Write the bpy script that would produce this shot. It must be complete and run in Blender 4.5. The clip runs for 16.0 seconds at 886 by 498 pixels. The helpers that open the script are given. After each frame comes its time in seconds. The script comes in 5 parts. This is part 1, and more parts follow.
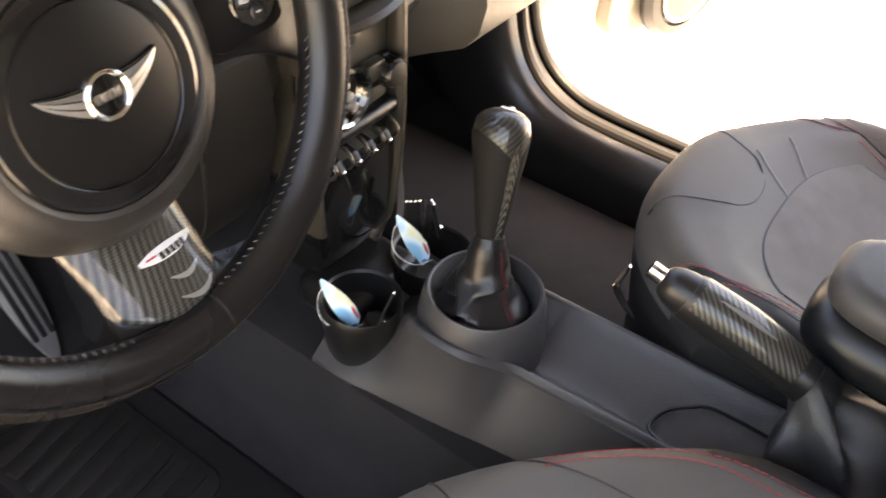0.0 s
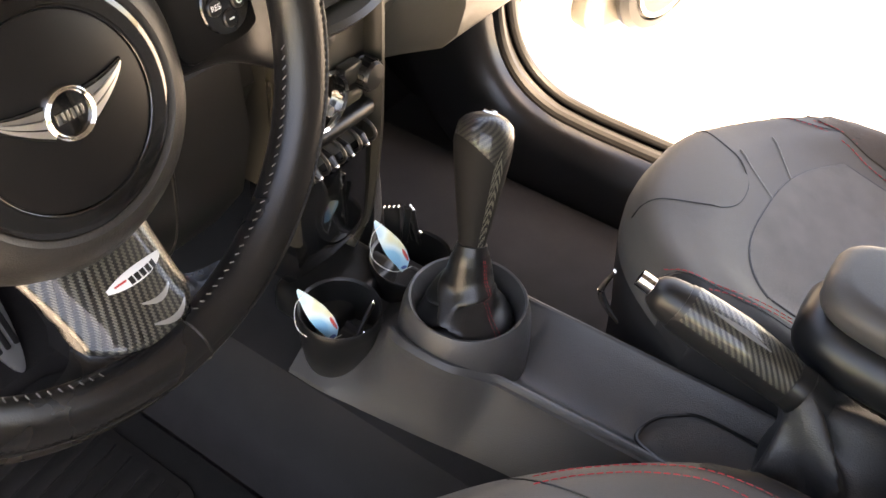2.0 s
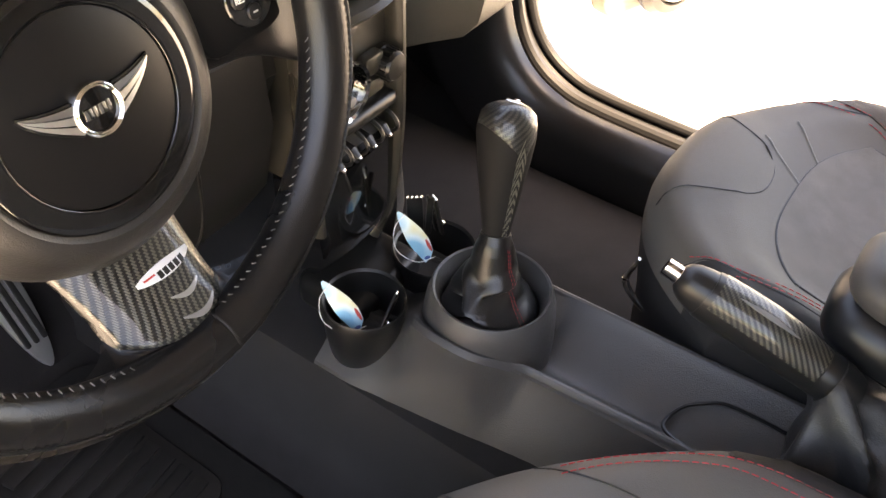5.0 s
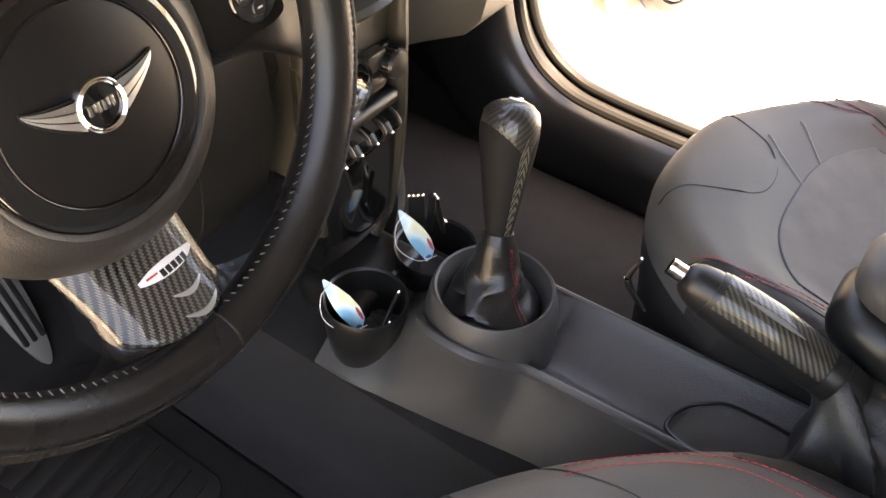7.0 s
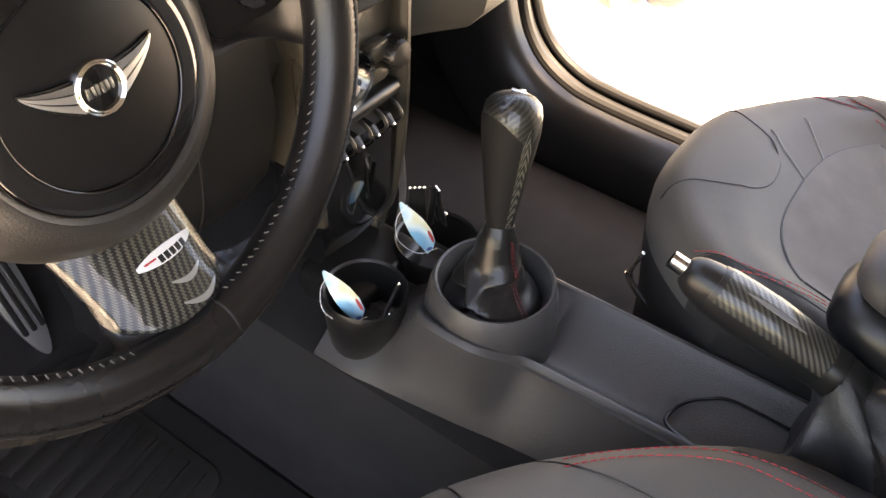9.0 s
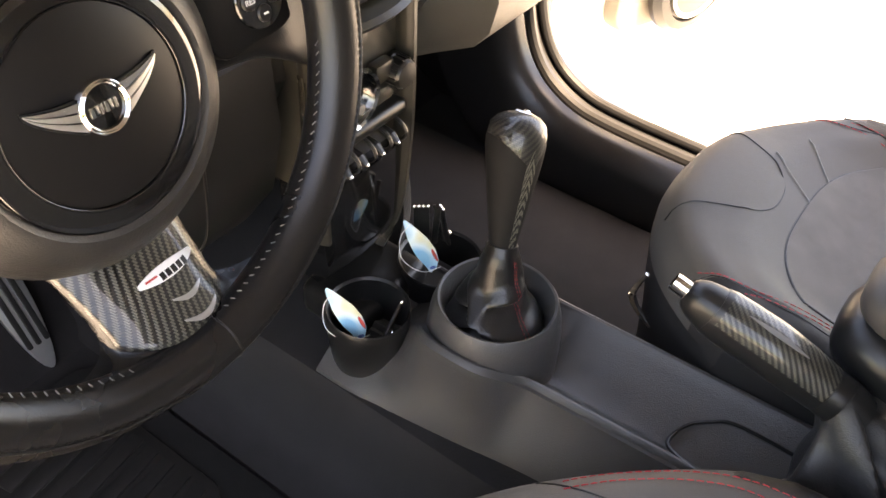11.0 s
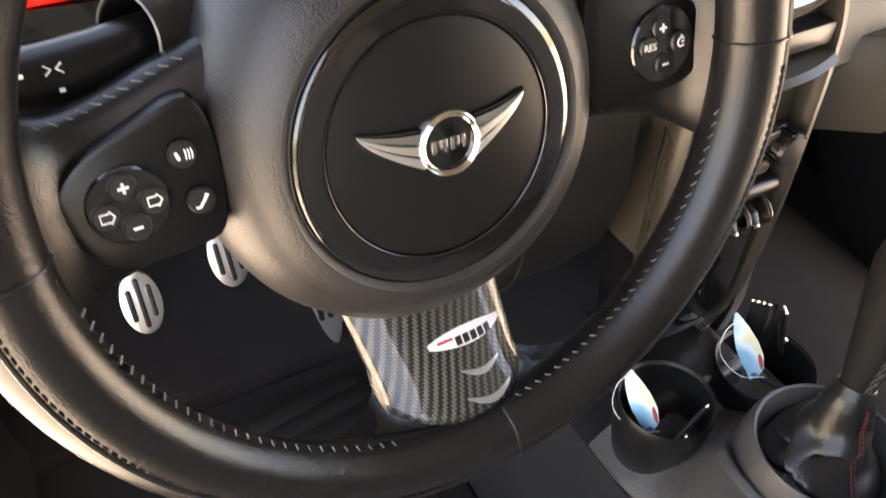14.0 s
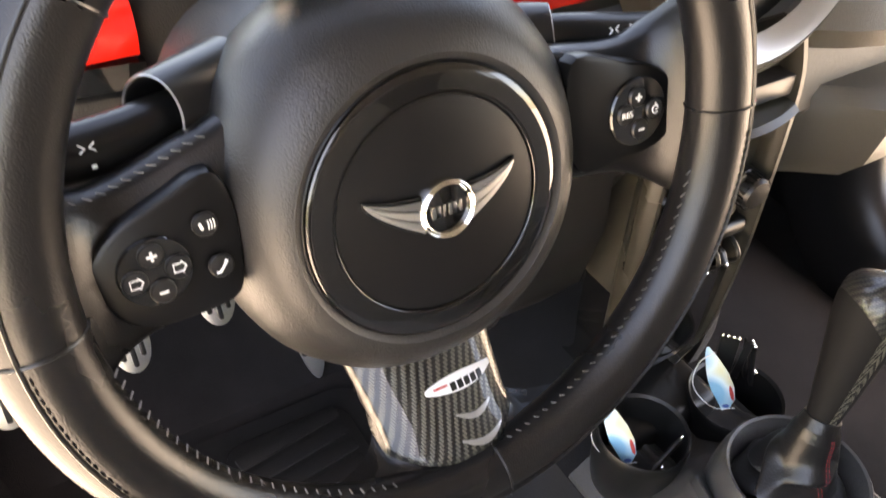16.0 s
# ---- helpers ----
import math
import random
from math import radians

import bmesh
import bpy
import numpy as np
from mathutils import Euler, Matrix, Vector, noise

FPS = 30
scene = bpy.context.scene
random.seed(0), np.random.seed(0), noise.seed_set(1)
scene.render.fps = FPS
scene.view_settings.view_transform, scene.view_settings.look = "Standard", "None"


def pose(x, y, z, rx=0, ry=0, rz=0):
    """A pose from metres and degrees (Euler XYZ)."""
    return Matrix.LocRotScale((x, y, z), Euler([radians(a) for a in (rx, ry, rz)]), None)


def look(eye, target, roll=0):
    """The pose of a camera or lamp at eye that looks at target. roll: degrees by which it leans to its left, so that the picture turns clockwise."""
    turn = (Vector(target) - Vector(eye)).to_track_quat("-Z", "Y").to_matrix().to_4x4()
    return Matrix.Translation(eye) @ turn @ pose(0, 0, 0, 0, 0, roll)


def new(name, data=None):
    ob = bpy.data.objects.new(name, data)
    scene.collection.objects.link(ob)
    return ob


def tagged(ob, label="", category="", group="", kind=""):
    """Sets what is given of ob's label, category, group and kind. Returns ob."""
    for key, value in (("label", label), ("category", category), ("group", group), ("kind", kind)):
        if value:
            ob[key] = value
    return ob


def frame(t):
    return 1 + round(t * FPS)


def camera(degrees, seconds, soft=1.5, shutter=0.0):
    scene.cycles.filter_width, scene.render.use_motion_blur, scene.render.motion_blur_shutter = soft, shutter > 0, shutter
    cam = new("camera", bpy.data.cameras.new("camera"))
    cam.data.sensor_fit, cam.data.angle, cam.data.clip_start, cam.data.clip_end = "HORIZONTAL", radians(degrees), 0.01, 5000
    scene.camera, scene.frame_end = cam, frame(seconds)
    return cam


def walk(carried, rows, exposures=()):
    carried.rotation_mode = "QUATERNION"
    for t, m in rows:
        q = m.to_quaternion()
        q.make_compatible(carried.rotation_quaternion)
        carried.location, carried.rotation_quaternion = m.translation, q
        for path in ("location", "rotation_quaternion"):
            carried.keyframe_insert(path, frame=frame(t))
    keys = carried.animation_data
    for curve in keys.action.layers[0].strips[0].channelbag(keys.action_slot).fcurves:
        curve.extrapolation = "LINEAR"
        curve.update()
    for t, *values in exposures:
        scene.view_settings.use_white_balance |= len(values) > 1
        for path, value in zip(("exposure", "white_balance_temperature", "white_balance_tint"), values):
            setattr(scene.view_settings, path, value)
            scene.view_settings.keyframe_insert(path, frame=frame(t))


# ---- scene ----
cam = camera(54.13, 16.0, shutter=0.6)
PATH = [
    (0, (-0.2285, -0.3737, 0.9890), (0.3927, 0.0239, 0.3137), 4.74),
    (0.5, (-0.2050, -0.3737, 0.9844), (0.4355, 0.0104, 0.3194), 4.53),
    (1, (-0.2105, -0.3604, 0.9882), (0.4349, 0.0329, 0.3335), 3.79),
    (1.5, (-0.2040, -0.3534, 0.9854), (0.4406, 0.0275, 0.3226), 4.72),
    (2, (-0.2073, -0.3464, 0.9825), (0.4272, 0.0192, 0.3015), 5.91),
    (2.5, (-0.2090, -0.3395, 0.9848), (0.4167, 0.0260, 0.2957), 5.54),
    (3, (-0.2058, -0.3370, 0.9841), (0.4140, 0.0415, 0.2967), 4.62),
    (3.5, (-0.2075, -0.3384, 0.9803), (0.4099, 0.0474, 0.2948), 4.10),
    (4, (-0.2083, -0.3421, 0.9821), (0.4051, 0.0436, 0.2929), 3.81),
    (6.5, (-0.2078, -0.3385, 0.9793), (0.4107, 0.0352, 0.2881), 4.50),
    (7, (-0.2080, -0.3357, 0.9780), (0.4082, 0.0400, 0.2858), 4.44),
    (7.5, (-0.2097, -0.3354, 0.9780), (0.4056, 0.0405, 0.2851), 4.43),
    (8, (-0.2088, -0.3342, 0.9748), (0.4027, 0.0405, 0.2779), 4.39),
    (10.5, (-0.2079, -0.3436, 0.9718), (0.4112, 0.0393, 0.2862), 5.48),
    (11, (-0.2054, -0.3399, 0.9752), (0.4135, 0.0505, 0.2936), 5.04),
    (11.5, (-0.2035, -0.3359, 0.9692), (0.3800, 0.1098, 0.2904), 3.68),
    (12, (-0.1814, -0.2949, 0.9579), (0.2914, 0.2784, 0.2887), 0.38),
    (12.5, (-0.1642, -0.2581, 0.9324), (0.2243, 0.3672, 0.2556), 1.61),
    (13, (-0.1468, -0.2554, 0.9197), (0.2196, 0.3486, 0.2120), 3.34),
    (13.5, (-0.1455, -0.2521, 0.9242), (0.2276, 0.3501, 0.2184), 3.72),
    (14, (-0.1501, -0.2522, 0.9352), (0.2272, 0.3703, 0.2496), 2.91),
    (14.5, (-0.1577, -0.2530, 0.9493), (0.2323, 0.3738, 0.2747), 3.92),
    (15, (-0.1635, -0.2530, 0.9552), (0.2367, 0.3774, 0.2901), 3.60),
    (15.5, (-0.1649, -0.2572, 0.9536), (0.2451, 0.3523, 0.2750), 4.24),
    (16, (-0.1686, -0.2570, 0.9663), (0.2470, 0.3665, 0.3041), 4.05),
]
EXPOSURE, KELVIN, TINT = 3.74, 9950.0, 21.0
walk(cam, [(t, look(eye, target, roll)) for t, eye, target, roll in PATH], [(0.0, EXPOSURE, KELVIN, TINT), (11.2, EXPOSURE, KELVIN, TINT), (12.6, EXPOSURE + 0.17, 9600.0, TINT), (16.0, EXPOSURE + 0.17, 9600.0, TINT)])

# ---- world and sun ----
SUN_EL, SUN_AZ = 60.0, 172.0          # degrees; azimuth from +y towards +x
world = bpy.data.worlds.new("sky")
scene.world = world
world.use_nodes = True
wn = world.node_tree
sky = wn.nodes.new("ShaderNodeTexSky")
sky.sky_type = "NISHITA"
sky.sun_disc = False
sky.sun_elevation, sky.sun_rotation = radians(SUN_EL), radians(SUN_AZ)
wn.links.new(sky.outputs[0], wn.nodes["Background"].inputs[0])
wn.nodes["Background"].inputs[1].default_value = 0.105
sun = new("sun", bpy.data.lights.new("sun", "SUN"))
sun.data.energy, sun.data.angle, sun.data.color = 4.6, radians(0.5), (1.0, 0.93, 0.82)
sun.matrix_world = look((0, 0, 0), (-math.sin(radians(SUN_AZ)) * math.cos(radians(SUN_EL)), -math.cos(radians(SUN_AZ)) * math.cos(radians(SUN_EL)), -math.sin(radians(SUN_EL))))


# ---- materials ----
def material(name, colour, rough=0.5, metal=0.0, grain=0.0, grain_scale=600.0, vary=0.12, vary_scale=9.0, bump_kind="noise", coat=0.0, spec=0.5, sheen=0.0):
    """A surface with two scales of colour change and a fine relief."""
    m = bpy.data.materials.new(name)
    m.use_nodes = True
    nt = m.node_tree
    n, link = nt.nodes, nt.links.new
    b = n["Principled BSDF"]
    b.inputs["Roughness"].default_value, b.inputs["Metallic"].default_value = rough, metal
    b.inputs["Specular IOR Level"].default_value = spec
    b.inputs["Coat Weight"].default_value = coat
    b.inputs["Coat Roughness"].default_value = 0.04
    b.inputs["Sheen Weight"].default_value = sheen
    tc = n.new("ShaderNodeTexCoord")
    big, fine = n.new("ShaderNodeTexNoise"), n.new("ShaderNodeTexNoise")
    big.inputs["Scale"].default_value, big.inputs["Detail"].default_value = vary_scale, 5
    fine.inputs["Scale"].default_value, fine.inputs["Detail"].default_value = grain_scale * 0.6, 3
    mixer = n.new("ShaderNodeMix")
    mixer.data_type = "RGBA"
    mixer.inputs[6].default_value = (*[c * (1 - vary) for c in colour], 1)
    mixer.inputs[7].default_value = (*[min(1, c * (1 + vary)) for c in colour], 1)
    add = n.new("ShaderNodeMath")
    add.operation = "MULTIPLY_ADD"
    add.inputs[1].default_value = 0.35
    link(tc.outputs["Object"], big.inputs["Vector"]), link(tc.outputs["Object"], fine.inputs["Vector"])
    link(fine.outputs["Fac"], add.inputs[0]), link(big.outputs["Fac"], add.inputs[2])
    link(add.outputs[0], mixer.inputs[0]), link(mixer.outputs[2], b.inputs["Base Color"])
    ramp = n.new("ShaderNodeMapRange")
    ramp.inputs[3].default_value, ramp.inputs[4].default_value = max(0, rough - 0.07), min(1, rough + 0.07)
    link(big.outputs["Fac"], ramp.inputs[0]), link(ramp.outputs[0], b.inputs["Roughness"])
    if grain:
        bump = n.new("ShaderNodeBump")
        bump.inputs["Strength"].default_value, bump.inputs["Distance"].default_value = grain, 0.0006
        if bump_kind == "leather":
            v = n.new("ShaderNodeTexVoronoi")
            v.feature = "SMOOTH_F1"
            v.inputs["Scale"].default_value, v.inputs["Smoothness"].default_value = grain_scale, 0.35
            warp = n.new("ShaderNodeVectorMath")
            warp.operation = "MULTIPLY_ADD"
            warp.inputs[1].default_value = (1.6 / grain_scale,) * 3
            fine.inputs["Scale"].default_value = grain_scale * 0.35
            link(fine.outputs["Color"], warp.inputs[0]), link(tc.outputs["Object"], warp.inputs[2])
            link(warp.outputs[0], v.inputs["Vector"])
            neg = n.new("ShaderNodeMath")
            neg.operation = "MULTIPLY_ADD"
            neg.inputs[1].default_value = -1.0
            crease = n.new("ShaderNodeTexNoise")
            crease.inputs["Scale"].default_value, crease.inputs["Detail"].default_value = grain_scale * 0.12, 4
            link(tc.outputs["Object"], crease.inputs["Vector"])
            link(v.outputs["Distance"], neg.inputs[0]), link(crease.outputs["Fac"], neg.inputs[2]), link(neg.outputs[0], bump.inputs["Height"])
        else:
            link(fine.outputs["Fac"], bump.inputs["Height"])
            fine.inputs["Scale"].default_value = grain_scale
        link(bump.outputs[0], b.inputs["Normal"])
    return m


def carbon_material(name, scale=260.0, bright=1.0):
    """Twill weave under clear lacquer, from the mesh's own u and v in metres."""
    m = bpy.data.materials.new(name)
    m.use_nodes = True
    nt = m.node_tree
    n, link = nt.nodes, nt.links.new
    b = n["Principled BSDF"]
    uv = n.new("ShaderNodeUVMap")
    sep = n.new("ShaderNodeSeparateXYZ")
    link(uv.outputs[0], sep.inputs[0])

    def math2(op, a, bb):
        k = n.new("ShaderNodeMath")
        k.operation = op
        for i, v in enumerate((a, bb)):
            if isinstance(v, (int, float)):
                k.inputs[i].default_value = v
            elif v is not None:
                link(v, k.inputs[i])
        return k.outputs[0]

    u = math2("MULTIPLY", sep.outputs[0], scale)
    v = math2("MULTIPLY", sep.outputs[1], scale)
    iu, iv = math2("FLOOR", u, 0), math2("FLOOR", v, 0)
    over = math2("LESS_THAN", math2("FLOORED_MODULO", math2("ADD", iu, iv), 4.0), 2.0)
    fu, fv = math2("FRACT", u, 0), math2("FRACT", v, 0)
    bulge_u = math2("SINE", math2("MULTIPLY", fu, math.pi), 0)
    bulge_v = math2("SINE", math2("MULTIPLY", fv, math.pi), 0)
    pick = n.new("ShaderNodeMix")
    link(over, pick.inputs[0]), link(bulge_u, pick.inputs[2]), link(bulge_v, pick.inputs[3])
    col = n.new("ShaderNodeMix")
    col.data_type = "RGBA"
    col.inputs[6].default_value = (0.007, 0.0067, 0.006, 1)
    col.inputs[7].default_value = (0.105 * bright, 0.100 * bright, 0.078 * bright, 1)
    link(math2("MULTIPLY", over, math2("POWER", pick.outputs[0], 0.5)), col.inputs[0]), link(col.outputs[2], b.inputs["Base Color"])
    b.inputs["Roughness"].default_value, b.inputs["Metallic"].default_value = 0.40, 0.25
    b.inputs["Coat Weight"].default_value, b.inputs["Coat Roughness"].default_value = 0.8, 0.03
    bump = n.new("ShaderNodeBump")
    bump.inputs["Strength"].default_value, bump.inputs["Distance"].default_value = 0.5, 0.0004
    link(pick.outputs[0], bump.inputs["Height"]), link(bump.outputs[0], b.inputs["Normal"])
    return m


LEATHER = material("black_leather", (0.0070, 0.0068, 0.0071), 0.28, grain=0.15, grain_scale=1100, bump_kind="leather", vary=0.2, spec=0.5)
ARM_PAD = material("armrest_leatherette", (0.055, 0.052, 0.049), 0.48, grain=0.2, grain_scale=900, bump_kind="leather", vary=0.1)
COVER = material("airbag_cover_vinyl", (0.017, 0.0167, 0.0165), 0.37, grain=0.26, grain_scale=950, bump_kind="leather", vary=0.12)
BRAKE_LEATHER = material("worn_boot_leather", (0.036, 0.035, 0.035), 0.38, grain=0.5, grain_scale=650, bump_kind="leather", vary=0.25)
LEATHER_SOFT = material("boot_leather", (0.011, 0.0107, 0.0107), 0.31, grain=0.25, grain_scale=560, bump_kind="leather", vary=0.2)
PLASTIC = material("console_plastic", (0.060, 0.0575, 0.056), 0.34, grain=0.95, grain_scale=700, vary=0.22)
SATIN = material("satin_plastic", (0.011, 0.011, 0.011), 0.34, grain=0.06, grain_scale=1800, vary=0.1)
DASH = material("dash_plastic", (0.030, 0.028, 0.025), 0.45, grain=0.35, grain_scale=900, bump_kind="leather", vary=0.1)
# lighter beige copy of the dash plastic: warm sunlight put into the colour
DASH_LIT = material("dash_plastic_warm_lit", (0.085, 0.076, 0.062), 0.42, grain=0.35, grain_scale=900, bump_kind="leather", vary=0.1)
TRIM = material("stack_trim", (0.040, 0.036, 0.028), 0.34, grain=0.08, grain_scale=1400, vary=0.08)
GLOSS = material("piano_black", (0.006, 0.006, 0.006), 0.12, coat=1.0, vary=0.05)
HUB = material("hub_disc_satin", (0.0045, 0.0044, 0.0048), 0.34, vary=0.06, spec=0.4)
KNOB_MATT = material("matt_knob_leather", (0.012, 0.0114, 0.011), 0.65, grain=0.2, grain_scale=900, vary=0.1, spec=0.12)
DISC = material("hub_satin", (0.0045, 0.0045, 0.0048), 0.30, vary=0.06, spec=0.35)
RUBBER = material("door_seal_rubber", (0.018, 0.0175, 0.0175), 0.36, grain=0.2, grain_scale=900)
SILL = material("sill_trim_plastic", (0.020, 0.019, 0.019), 0.24, grain=0.12, grain_scale=1300)
CARPET = material("carpet", (0.0190, 0.0176, 0.0180), 0.95, grain=1.0, grain_scale=600, vary=0.55, vary_scale=16, spec=0.1, sheen=0.15)
MAT = material("floor_mat_pile", (0.014, 0.0138, 0.0136), 0.95, grain=1.0, grain_scale=900, vary=0.3, vary_scale=40, spec=0.1, sheen=0.1)
MAT_RUBBER = material("heel_pad_rubber", (0.020, 0.0195, 0.019), 0.45, grain=0.2, grain_scale=900)
SEAT = material("seat_leatherette", (0.106, 0.096, 0.084), 0.60, grain=0.3, grain_scale=800, bump_kind="leather", vary=0.1)
SEAT_CLOTH = material("seat_cloth", (0.158, 0.146, 0.133), 0.9, grain=0.9, grain_scale=900, vary=0.30, vary_scale=35, spec=0.2, sheen=0.2)
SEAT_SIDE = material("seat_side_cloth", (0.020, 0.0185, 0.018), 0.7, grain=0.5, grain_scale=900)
SUEDE = material("brown_suede", (0.075, 0.058, 0.047), 0.9, grain=0.8, grain_scale=700, vary=0.35, vary_scale=22, spec=0.15, sheen=0.3)
CHROME = material("chrome", (0.78, 0.77, 0.74), 0.1, 1.0, vary=0.05)
BRUSHED = material("brushed_metal", (0.82, 0.81, 0.78), 0.34, 1.0, grain=0.1, grain_scale=900)
SILVER = material("silver_paint", (0.42, 0.42, 0.41), 0.32, 0.7, vary=0.05)
RED_TRIM = material("red_dash_lacquer", (0.75, 0.018, 0.012), 0.2, coat=1.0, vary=0.05)
RED_THREAD = material("red_thread", (0.55, 0.035, 0.045), 0.7)
DARK_THREAD = material("dark_red_thread", (0.24, 0.022, 0.030), 0.7)
GREY_THREAD = material("grey_thread", (0.15, 0.146, 0.138), 0.7)
WHITE_INK = material("white_ink", (0.8, 0.8, 0.78), 0.5, vary=0.03)
PAINT = material("white_body_paint", (0.78, 0.77, 0.74), 0.25, coat=0.8, vary=0.03)
DOOR_CARD = material("door_card", (0.14, 0.125, 0.10), 0.5, grain=0.3, grain_scale=800, bump_kind="leather")
GRILLE = material("speaker_grille", (0.05, 0.048, 0.045), 0.5, grain=1.0, grain_scale=500)
HEADLINER = material("headliner_cloth", (0.07, 0.068, 0.065), 0.95, grain=0.5, grain_scale=900)
GROUND = material("pale_concrete", (0.50, 0.48, 0.45), 0.9, grain=0.6, grain_scale=60, vary=0.15, vary_scale=1.5)
PIPING = material("pale_piping", (0.20, 0.19, 0.178), 0.8, grain=0.3)
RAIL = material("rail_satin", (0.030, 0.027, 0.021), 0.28, grain=0.05, grain_scale=1500)
BLACK = material("black_plastic", (0.010, 0.010, 0.010), 0.3, vary=0.1)
RED_INK = material("red_ink", (0.55, 0.06, 0.05), 0.4)
CARBON = carbon_material("carbon_twill", 620.0)
CARBON_DOT = carbon_material("carbon_grip_weave", 420.0, 2.0)
CARBON_FINE = carbon_material("carbon_twill_fine", 640.0, 0.45)


# ---- mesh tools ----
def part(name, bm, mat, parent=None, label="", flat=False, sharp=32.0):
    """Links a bmesh as one mesh object under a thing or a part."""
    me = bpy.data.meshes.new(name)
    bmesh.ops.recalc_face_normals(bm, faces=bm.faces)
    bm.to_mesh(me)
    bm.free()
    me.materials.append(mat)
    if not flat:
        me.shade_smooth()
        me.set_sharp_from_angle(angle=radians(sharp))
    ob = new(name, me)
    if parent is not None:
        ob.parent = parent
    if label:
        ob["label"] = label
    return ob


def thing(name, at, label, category, group="", kind=""):
    ob = new(name)
    ob.empty_display_size = 0.02
    ob.matrix_world = at if isinstance(at, Matrix) else Matrix.Translation(at)
    return tagged(ob, label, category, group, kind)


def box(size, at=(0, 0, 0), bevel=0.0, seg=2, turn=None):
    bm = bmesh.new()
    bmesh.ops.create_cube(bm, size=1.0)
    bmesh.ops.scale(bm, vec=size, verts=bm.verts)
    if bevel:
        bmesh.ops.bevel(bm, geom=bm.edges[:], offset=bevel, segments=seg, affect="EDGES", profile=0.5)
    m = Matrix.Translation(at) @ (turn if turn else Matrix())
    bmesh.ops.transform(bm, matrix=m, verts=bm.verts)
    return bm


def loft(rings, closed=True, caps=True, loop=False, uv=None):
    """A skin over rings of equally many points. closed: each ring is a loop; loop: the last ring joins the first."""
    bm = bmesh.new()
    rows = [[bm.verts.new(p) for p in ring] for ring in rings]
    n = len(rows[0])
    lay = bm.loops.layers.uv.new("UVMap") if uv else None
    for i in range(len(rows) if loop else len(rows) - 1):
        a, b = rows[i], rows[(i + 1) % len(rows)]
        for j in range(n if closed else n - 1):
            k = (j + 1) % n
            f = bm.faces.new((a[j], a[k], b[k], b[j]))
            if uv:
                for lp, (ii, jj) in zip(f.loops, ((i, j), (i, j + 1), (i + 1, j + 1), (i + 1, j))):
                    lp[lay].uv = uv(ii, jj)
    if caps and closed and not loop:
        bm.faces.new(rows[0][::-1])
        bm.faces.new(rows[-1])
    return bm


def slab(grid, depth):
    """A sheet of points, given thickness along a vector."""
    d = Vector(depth)
    nu, nv = len(grid), len(grid[0])
    bm = bmesh.new()
    top = [[bm.verts.new(p) for p in row] for row in grid]
    low = [[bm.verts.new(Vector(p) + d) for p in row] for row in grid]
    for i in range(nu - 1):
        for j in range(nv - 1):
            bm.faces.new((top[i][j], top[i + 1][j], top[i + 1][j + 1], top[i][j + 1]))
            bm.faces.new((low[i][j], low[i][j + 1], low[i + 1][j + 1], low[i + 1][j]))
    edge = [(i, 0) for i in range(nu)] + [(nu - 1, j) for j in range(1, nv)] + [(i, nv - 1) for i in range(nu - 2, -1, -1)] + [(0, j) for j in range(nv - 2, 0, -1)]
    for (a, b), (c, e) in zip(edge, edge[1:] + edge[:1]):
        bm.faces.new((top[a][b], low[a][b], low[c][e], top[c][e]))
    return bm


def smooth_path(points, n, loop=False):
    """Points on a Catmull-Rom curve through the given ones."""
    p = [Vector(q) for q in points]
    m = len(p) if loop else len(p) - 1
    out = []
    for s in range(n):
        t = s * m / (n if loop else n - 1)
        i = min(int(t), m - 1)
        f = t - i
        if loop:
            a, b, c, d = (p[(i + k) % len(p)] for k in (-1, 0, 1, 2))
        else:
            b, c = p[i], p[i + 1]
            a = p[i - 1] if i else b * 2 - c
            d = p[i + 2] if i + 2 < len(p) else c * 2 - b
        out.append(0.5 * (2 * b + (c - a) * f + (2 * a - 5 * b + 4 * c - d) * f * f + (3 * b - a - 3 * c + d) * f ** 3))
    return out


def tube(points, radius, seg=10, loop=False, up=(0, 0, 1), squash=1.0):
    """A round bar along points; radius may be a list."""
    n = len(points)
    rings = []
    for i, p in enumerate(points):
        a = points[(i - 1) % n] if loop or i else points[i]
        b = points[(i + 1) % n] if loop or i < n - 1 else points[i]
        t = (Vector(b) - Vector(a)).normalized()
        s = t.cross(Vector(up))
        s = s.normalized() if s.length > 1e-4 else t.orthogonal().normalized()
        w = s.cross(t)
        r = radius[i] if isinstance(radius, (list, tuple)) else radius
        rings.append([Vector(p) + r * (math.cos(q) * s + squash * math.sin(q) * w) for q in (2 * math.pi * k / seg for k in range(seg))])
    return loft(rings, loop=loop)


def lathe(profile, seg=40, m=None, caps=True):
    """Turns (radius, height) about z."""
    rings = [[Vector((r * math.cos(a), r * math.sin(a), z)) for a in (2 * math.pi * k / seg for k in range(seg))] for r, z in profile]
    bm = loft(rings, caps=caps)
    if m:
        bmesh.ops.transform(bm, matrix=m, verts=bm.verts)
    return bm


def joined(parts):
    bm = bmesh.new()
    for b in parts:
        me = bpy.data.meshes.new("tmp")
        b.to_mesh(me)
        b.free()
        bm.from_mesh(me)
        bpy.data.meshes.remove(me)
    return bm


